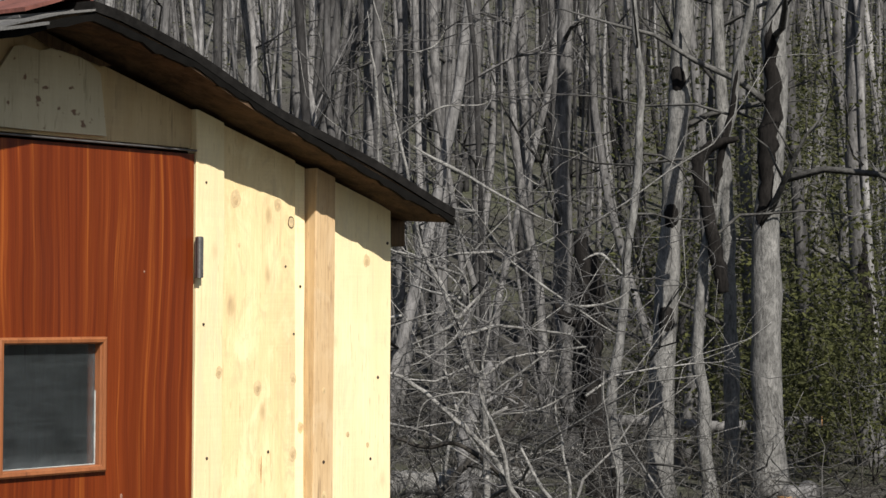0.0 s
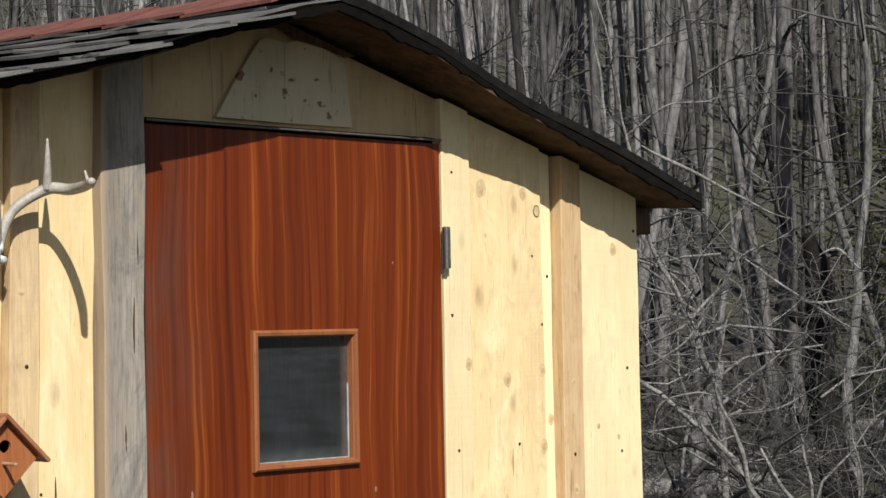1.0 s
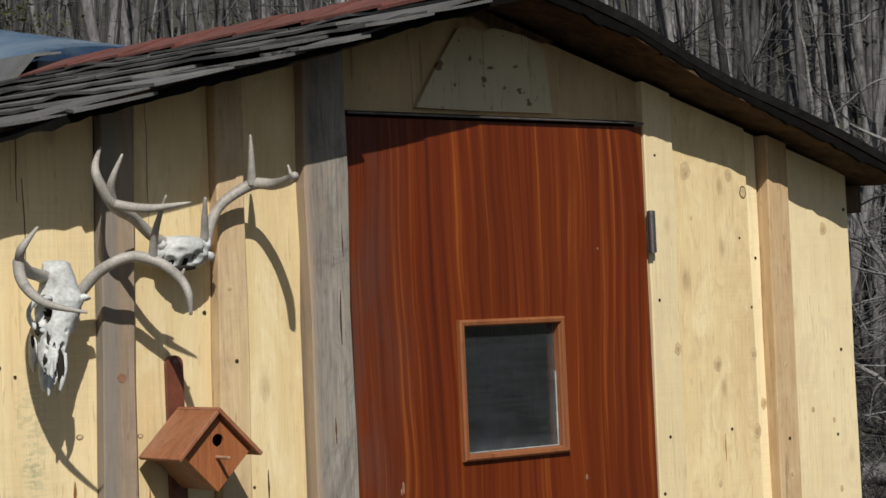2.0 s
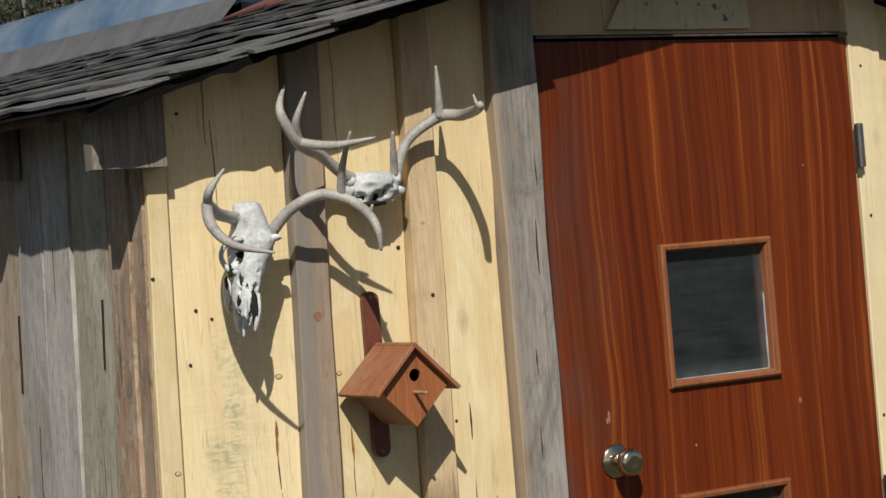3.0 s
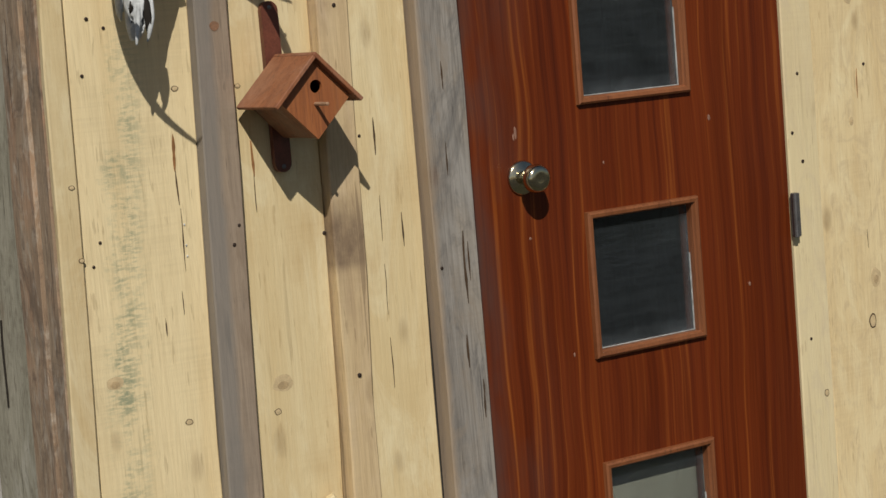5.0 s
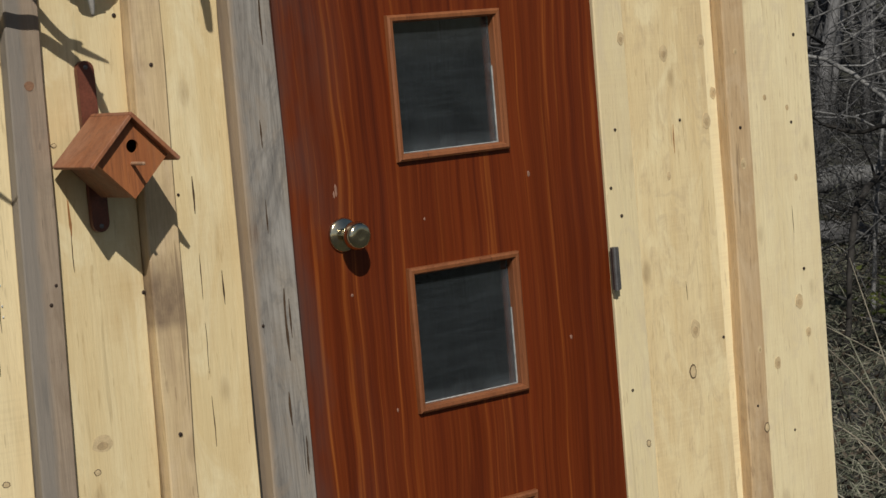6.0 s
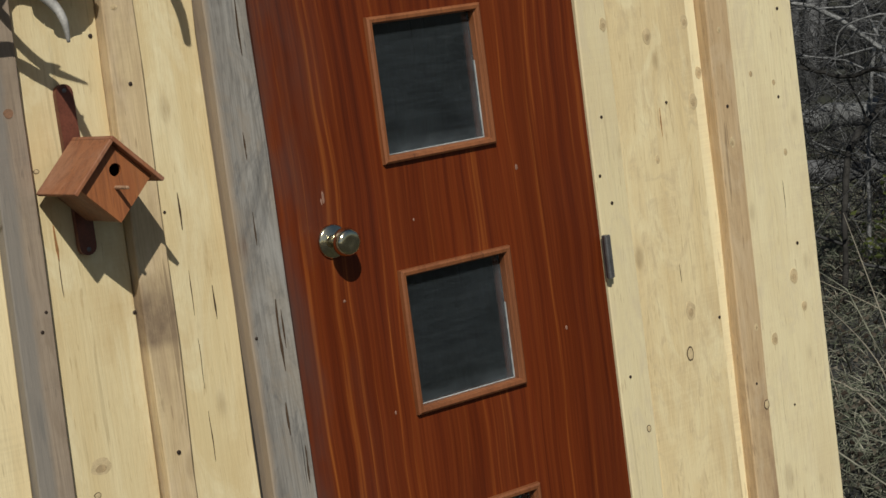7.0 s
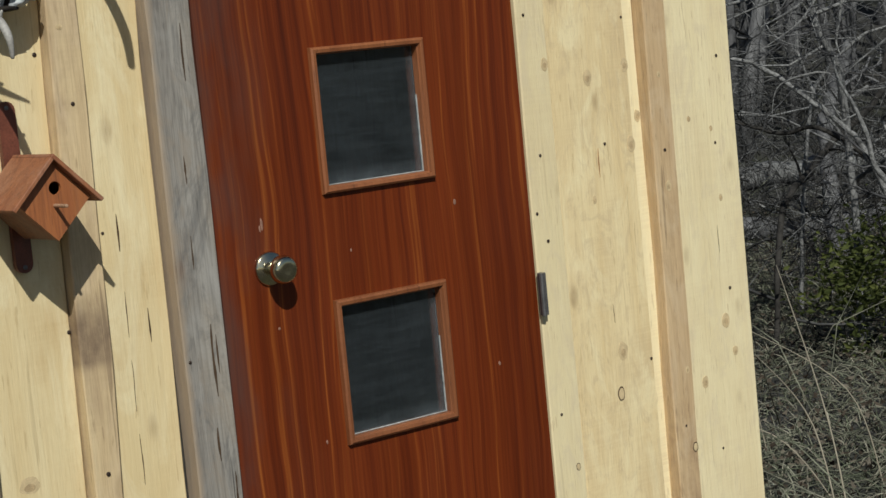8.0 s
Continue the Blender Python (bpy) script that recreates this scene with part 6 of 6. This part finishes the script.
def greenery():
    rng = random.Random(9)
    spots = []
    for k in range(60):
        x, y = polar(az0(rng.uniform(1290, 1570)), rng.uniform(19.5, 26))
        spots.append((x, y, ground_z(x, y) + rng.uniform(0.5, 1.7), 0.35, 90))
    for k in range(105):
        x, y = polar(az0(rng.uniform(1130, 1640)), rng.uniform(19, 27))
        spots.append((x, y, ground_z(x, y) + 0.3 + 4.2 * rng.random() ** 1.5, 0.4, 80))
    for k in range(75):
        x, y = polar(rng.uniform(14, 24), rng.uniform(16, 24))
        spots.append((x, y, ground_z(x, y) + rng.uniform(2.6, 6.5), 0.55, 260))
    for k in range(24):
        x, y = polar(az0(rng.gauss(1455, 60)), rng.uniform(19.0, 22.5))
        spots.append((x, y, ground_z(x, y) + max(0.2, rng.gauss(1.15, 0.45)), 0.26, 130))
    leaf_cloud("young_leaf_bushes", spots, 0.034, LEAF, "fresh yellow-green young leaves on bushes", 3)
    spots = []
    for k in range(330):
        x, y = polar(rng.uniform(20, 68), rng.uniform(27, 48))
        spots.append((x, y, ground_z(x, y) + rng.uniform(0.3, 5.5), 0.7, 60))
    for k in range(150):
        x, y = polar(az0(rng.uniform(1230, 1640)), rng.uniform(24, 36))
        spots.append((x, y, ground_z(x, y) + rng.uniform(0.2, 5.0), 0.8, 80))
    for k in range(80):
        x, y = polar(az0(rng.uniform(1380, 1660) if k % 3 else rng.uniform(1120, 1380)), rng.uniform(23, 31))
        spots.append((x, y, ground_z(x, y) + 5.2 * rng.random() ** 0.8, 0.5, 150))
    leaf_cloud("dull_green_foliage", spots, 0.03, NEEDLE, "dull olive foliage between the trunks", 4)
    # a green clump low beside the shed
    spots = []
    for k in range(20):
        x, y = polar(rng.gauss(51.2, 0.55), rng.uniform(9.2, 10.0))
        spots.append((x, y, ground_z(x, y) + rng.uniform(0.06, 0.5), 0.08, 60))
    leaf_cloud("green_clump", spots, 0.021, LEAF_BRIGHT, "small bright green leafy clump on the ground", 5)


greenery()


def grass():
    rng = random.Random(31)
    lines = []
    for k in range(24000):
        az = rng.uniform(36, 68)
        r = 5.2 + 9 * rng.random()
        x, y = polar(az, r)
        if XL - 0.1 < x < XR + 0.1 and -0.1 < y < YB + 0.1:
            continue
        z = ground_z(x, y) - 0.03
        h = rng.uniform(0.02, 0.1) if rng.random() < 0.996 else rng.uniform(0.3, 0.7)
        a = rng.uniform(0, 6.283)
        b = rng.uniform(0.6, 2.6)
        dx, dy = math.cos(a) * b, math.sin(a) * b
        w = 0.003 if h < 0.35 else 0.0032
        lines.append([((x, y, z), w), ((x + dx * h * 0.35, y + dy * h * 0.35, z + h * 0.6), w * 0.8), ((x + dx * h, y + dy * h, z + h * 0.9), w * 0.3)])
    v, f = tubes(lines, 3)
    tagged(data_object("dry_grass", v, f, GRASS_DRY), "dry straw-coloured grass and stalks", "grass", kind="stuff")


grass()


def leaf_litter():
    """Dead leaves lying on the ground beside the shed."""
    rng = random.Random(41)
    verts, faces = [], []
    for k in range(16000):
        x, y = polar(rng.uniform(38, 66), 5.6 + 10 * rng.random())
        if XL - 0.1 < x < XR + 0.1 and -0.1 < y < YB + 0.1:
            continue
        z = ground_z(x, y) - 0.02 + rng.uniform(0.0, 0.05)
        a, q = rng.uniform(0, 6.283), rng.uniform(0.007, 0.02)
        dx, dy = q * math.cos(a), q * math.sin(a)
        i = len(verts)
        verts += [(x - dx, y - dy, z + rng.uniform(0, 0.02)), (x - dy * 0.6, y + dx * 0.6, z), (x + dx, y + dy, z + rng.uniform(0, 0.03)), (x + dy * 0.6, y - dx * 0.6, z + rng.uniform(0, 0.02))]
        faces += [(i, i + 1, i + 2), (i, i + 2, i + 3)]
    tagged(data_object("leaf_litter", verts, faces, LITTER, smooth=False), "curled brown dead leaves on the woodland ground", "leaves", kind="stuff")


leaf_litter()


def limb(name, pts, radii, material, label, category, seed, shoots=0):
    """A single crooked branch, stalk or fallen trunk through a few places, with some side shoots."""
    rng = random.Random(seed)
    base = Vector(pts[0])
    t = tagged(empty(name, base), label, category)
    line = [(tuple(Vector(p) - base + 0.6 * q * Vector((noise.noise((i * 0.6, seed, 1)), noise.noise((i * 0.6, seed, 4)), noise.noise((i * 0.6, seed, 7))))), q * rng.uniform(0.9, 1.1)) for i, (p, q) in enumerate(smooth_line(pts, radii, 7))]
    v, f = tubes([line], 9)
    data_object("stem", v, f, material, t)
    lines = []
    for k in range(shoots):
        p, q = line[rng.randint(3, len(line) - 2)]
        twig_lines(rng, p, (rng.gauss(0, 1), rng.gauss(0, 1), rng.uniform(-0.2, 1.0)), rng.uniform(0.3, 0.9), max(0.4 * q, 0.003), 1, lines, 0.0, 0.35)
    if lines:
        v, f = tubes(lines, 4)
        data_object("brushwood", v, f, material, t)["kind"] = "stuff"


limb("arching_branch", [(4.55, 3.5, 1.42), (4.82, 3.16, 1.40), (4.94, 3.03, 1.33), (5.05, 2.9, 1.19), (5.14, 2.79, 1.06), (5.21, 2.71, 0.92), (5.3, 2.58, 0.5), (5.34, 2.5, -0.05)], [0.006, 0.009, 0.011, 0.012, 0.013, 0.014, 0.016, 0.018], TWIG_PALE, "pale grey branch arching down into the brush", "branch", 71, 5)
limb("arching_branch", [(6.3, 3.0, 1.5), (6.05, 3.26, 1.45), (5.98, 3.34, 1.4), (5.89, 3.46, 1.27), (5.83, 3.53, 1.1), (5.78, 3.6, 0.5), (5.76, 3.64, -0.05)], [0.005, 0.007, 0.008, 0.009, 0.009, 0.011, 0.012], TWIG_PALE, "pale grey branch arching up out of brush", "branch", 72, 5)
limb("dark_branch", [(4.9, 3.8, 1.2), (5.19, 3.5, 1.08), (5.34, 3.32, 1.0), (5.49, 3.15, 0.99), (5.75, 2.85, 0.6), (5.95, 2.65, -0.05)], [0.006, 0.009, 0.01, 0.011, 0.014, 0.016], BRUSH, "dark crooked dead branch in the brush", "branch", 73, 4)
limb("dark_branch", [(7.2, 4.1, 1.3), (6.82, 3.89, 1.05), (6.2, 3.7, 0.88), (5.81, 3.55, 0.76), (5.33, 3.34, 0.6), (5.05, 3.2, -0.05)], [0.012, 0.018, 0.02, 0.019, 0.016, 0.014], BRUSH, "dark crooked dead branch in the brush", "branch", 74, 5)
limb("fallen_trunk", [(7.4, 7.8, 0.05), (8.0, 7.1, 0.25), (8.51, 6.54, 0.38), (9.05, 5.92, 0.44), (9.3, 5.62, 0.47)], [0.085, 0.09, 0.09, 0.085, 0.06], BARK, "fallen grey trunk lying propped among the brush", "log", 75, 3)
limb("fallen_trunk", [(7.75, 5.0, -0.05), (8.18, 5.4, 0.75), (8.65, 5.61, 1.13), (8.85, 5.7, 1.35)], [0.06, 0.055, 0.045, 0.02], BARK_FAR, "leaning grey dead trunk among the brush", "log", 76, 4)
STALKS = [
    ((2.48, 0.66, -0.05), (2.56, 0.80, 0.38), (3.05, 1.39, 0.76), 0.0042),
    ((2.44, 0.66, -0.05), (2.56, 0.86, 0.36), (2.84, 1.33, 0.50), 0.0042),
    ((3.3, 1.2, -0.05), (3.26, 1.3, 0.3), (3.12, 1.62, 0.52), 0.0035),
    ((3.5, 1.9, -0.05), (3.48, 1.98, 0.3), (3.36, 2.1, 0.56), 0.0032),
    ((3.3, 1.75, -0.05), (3.22, 1.85, 0.34), (3.02, 2.06, 0.62), 0.0032),
    ((3.05, 1.2, -0.05), (2.95, 1.38, 0.2), (2.7, 1.7, 0.3), 0.0035),
    ((3.9, 2.3, -0.05), (3.86, 2.36, 0.3), (3.84, 2.42, 0.5), 0.003),
]
for i, (p0, p1, p2, q) in enumerate(STALKS):
    limb("dry_stalk", [p0, p1, p2], [q * 0.7, q * 0.55, q * 0.3], STRAW, "long straw-coloured dry stalk bending over the grass", "stalk", 80 + i)


def sapling(name, az, r, stems, label, seed, side_n=6):
    """A multi-stemmed pale sapling: each stem a curve of (across, up) metres at its own distance, with side shoots."""
    rng = random.Random(seed)
    x, y = polar(az, r)
    t = tagged(empty(name, (x, y, ground_z(x, y) - 0.05)), label, "sapling", group="pale saplings beside the shed")
    ca, sa = math.cos(radians(az)), -math.sin(radians(az))
    for pts, r0 in stems:
        P = [(u * ca + rng.gauss(0, 0.02), u * sa + rng.gauss(0, 0.02), h) for u, h in pts]
        n = len(P)
        radii = [r0 * (1 - 0.9 * i / (n - 1)) for i in range(n)]
        if pts[0][1] > 0.1:
            radii[0] = r0 * 0.15
        line = [(tuple(Vector(p) + 0.035 * Vector((noise.noise((p[2] * 5.0, seed, r0 * 900)), noise.noise((p[2] * 5.0, seed + 3, r0 * 900)), noise.noise((p[0] * 3, seed + 5, p[1] * 3))))), q) for p, q in smooth_line(P, radii, 7)]
        v, f = tubes([line], 7)
        stem = data_object("stem", v, f, TWIG_PALE, t)
        lines = []
        for k in range(side_n):
            p, rr = line[rng.randint(3, len(line) - 1)]
            s = rng.choice((-1, 1))
            twig_lines(rng, p, (s * ca * 0.8, s * sa * 0.8, rng.uniform(-0.1, 0.9)), rng.uniform(0.2, 0.6), max(rr * 0.5, 0.0035), 1, lines, 0.0, 0.4)
        v, f = tubes(lines, 4)
        data_object("brushwood", v, f, TWIG_MID, stem)["kind"] = "stuff"


# each stem: (metres across, metres up) along it, and its thickness at the foot
sapling("sapling", az0(900), 9.0, [
    ([(0.17, -0.02), (0.08, 0.75), (0.04, 0.96), (-0.04, 1.2), (-0.11, 1.38), (-0.13, 1.45)], 0.02),
    ([(0.36, -0.02), (0.24, 0.75), (0.16, 0.98), (0.09, 1.14), (0.05, 1.18)], 0.017),
    ([(-0.13, 1.44), (-0.08, 1.54), (-0.07, 1.7), (-0.05, 1.85), (-0.08, 1.91)], 0.009),
    ([(-0.11, 1.9), (-0.16, 1.75), (-0.27, 1.62), (-0.37, 1.54), (-0.48, 1.51)], 0.009),
    ([(-0.08, 1.36), (0.08, 1.51), (0.24, 1.63)], 0.011),
    ([(-0.07, 1.28), (0.16, 1.33), (0.42, 1.44)], 0.009),
    ([(-0.13, 1.36), (-0.27, 1.38), (-0.37, 1.33), (-0.46, 1.16)], 0.008),
], "pale many-stemmed bare sapling leaning beside the shed", 61)
sapling("sapling", az0(900), 9.6, [
    ([(-0.11, -0.02), (-0.13, 1.25), (-0.19, 1.61), (-0.27, 1.78), (-0.41, 2.06), (-0.49, 2.31), (-0.56, 2.71), (-0.6, 3.05), (-0.64, 3.34)], 0.02),
    ([(-0.53, 2.63), (-0.42, 2.71), (-0.33, 2.77), (-0.16, 2.79), (-0.09, 2.85)], 0.009),
    ([(-0.48, 2.59), (-0.29, 2.48), (-0.08, 2.36), (0.11, 2.24), (0.29, 2.19)], 0.013),
    ([(-0.69, 3.26), (-0.68, 2.87), (-0.66, 2.6), (-0.6, 2.39), (-0.53, 2.23)], 0.011),
    ([(-0.53, 3.05), (-0.37, 3.08), (-0.29, 3.18)], 0.008),
    ([(-0.41, 2.06), (-0.27, 1.94), (-0.19, 1.73)], 0.009),
], "pale bare sapling with crossing branches behind the eave", 62)
sapling("sapling", az0(900), 9.3, [
    ([(0.27, -0.02), (0.29, 0.72), (0.27, 1.09), (0.23, 1.25), (0.25, 1.51)], 0.012),
    ([(-0.48, 1.59), (-0.29, 1.66), (-0.13, 1.83), (0.03, 2.02), (0.19, 2.08), (0.32, 2.15)], 0.011),
    ([(0.21, 1.79), (0.42, 1.78), (0.58, 1.86), (0.69, 2.04)], 0.01),
    ([(0.37, 2.0), (0.46, 2.04), (0.56, 1.94), (0.6, 1.96)], 0.011),
    ([(-0.03, 2.06), (0.16, 1.89), (0.37, 1.73), (0.53, 1.66)], 0.01),
], "bare crooked pale sapling in brush", 63)
sapling("sapling", az0(900), 8.8, [
    ([(0.5, -0.02), (0.48, 0.59), (0.49, 0.85), (0.42, 1.25), (0.44, 1.51)], 0.012),
], "low upright bare pale sapling", 64)


def log(az, r, length, rad, turn, label, lift=0.0):
    x, y = polar(az, r)
    z = ground_z(x, y) + rad * 0.9 + lift
    t = tagged(empty("log", (x, y, z)), label, "log")
    rng = random.Random(int(az * 100))
    a = radians(turn)
    line = [((math.cos(a) * length * (i / 8 - 0.5), math.sin(a) * length * (i / 8 - 0.5), 0.03 * math.sin(i)), rad * rng.uniform(0.92, 1.06)) for i in range(9)]
    v, f = tubes([line], 14)
    data_object("bark", v, f, BARK_FAR, t)
    for s in (0, 8):
        p, rr = line[s]
        q = 0.004 if s else -0.004
        v, f = tubes([[((p[0] + math.cos(a) * q * 0.2, p[1] + math.sin(a) * q * 0.2, p[2]), rr * 0.93), ((p[0] + math.cos(a) * q * 3, p[1] + math.sin(a) * q * 3, p[2]), rr * 0.9)]], 14)
        data_object("sawn_end", v, f, LOG_END, t, label="orange sawn log end")


log(az0(1412), 16.8, 0.5, 0.1, 8, "short sawn log with an orange cut end lying in the grass")
log(az0(1240), 19.5, 2.4, 0.06, -52, "fallen grey log lying between the trunks", 0.55)
log(az0(760), 14.0, 1.6, 0.08, -45, "fallen grey log beside the shed")

lay_shingles()
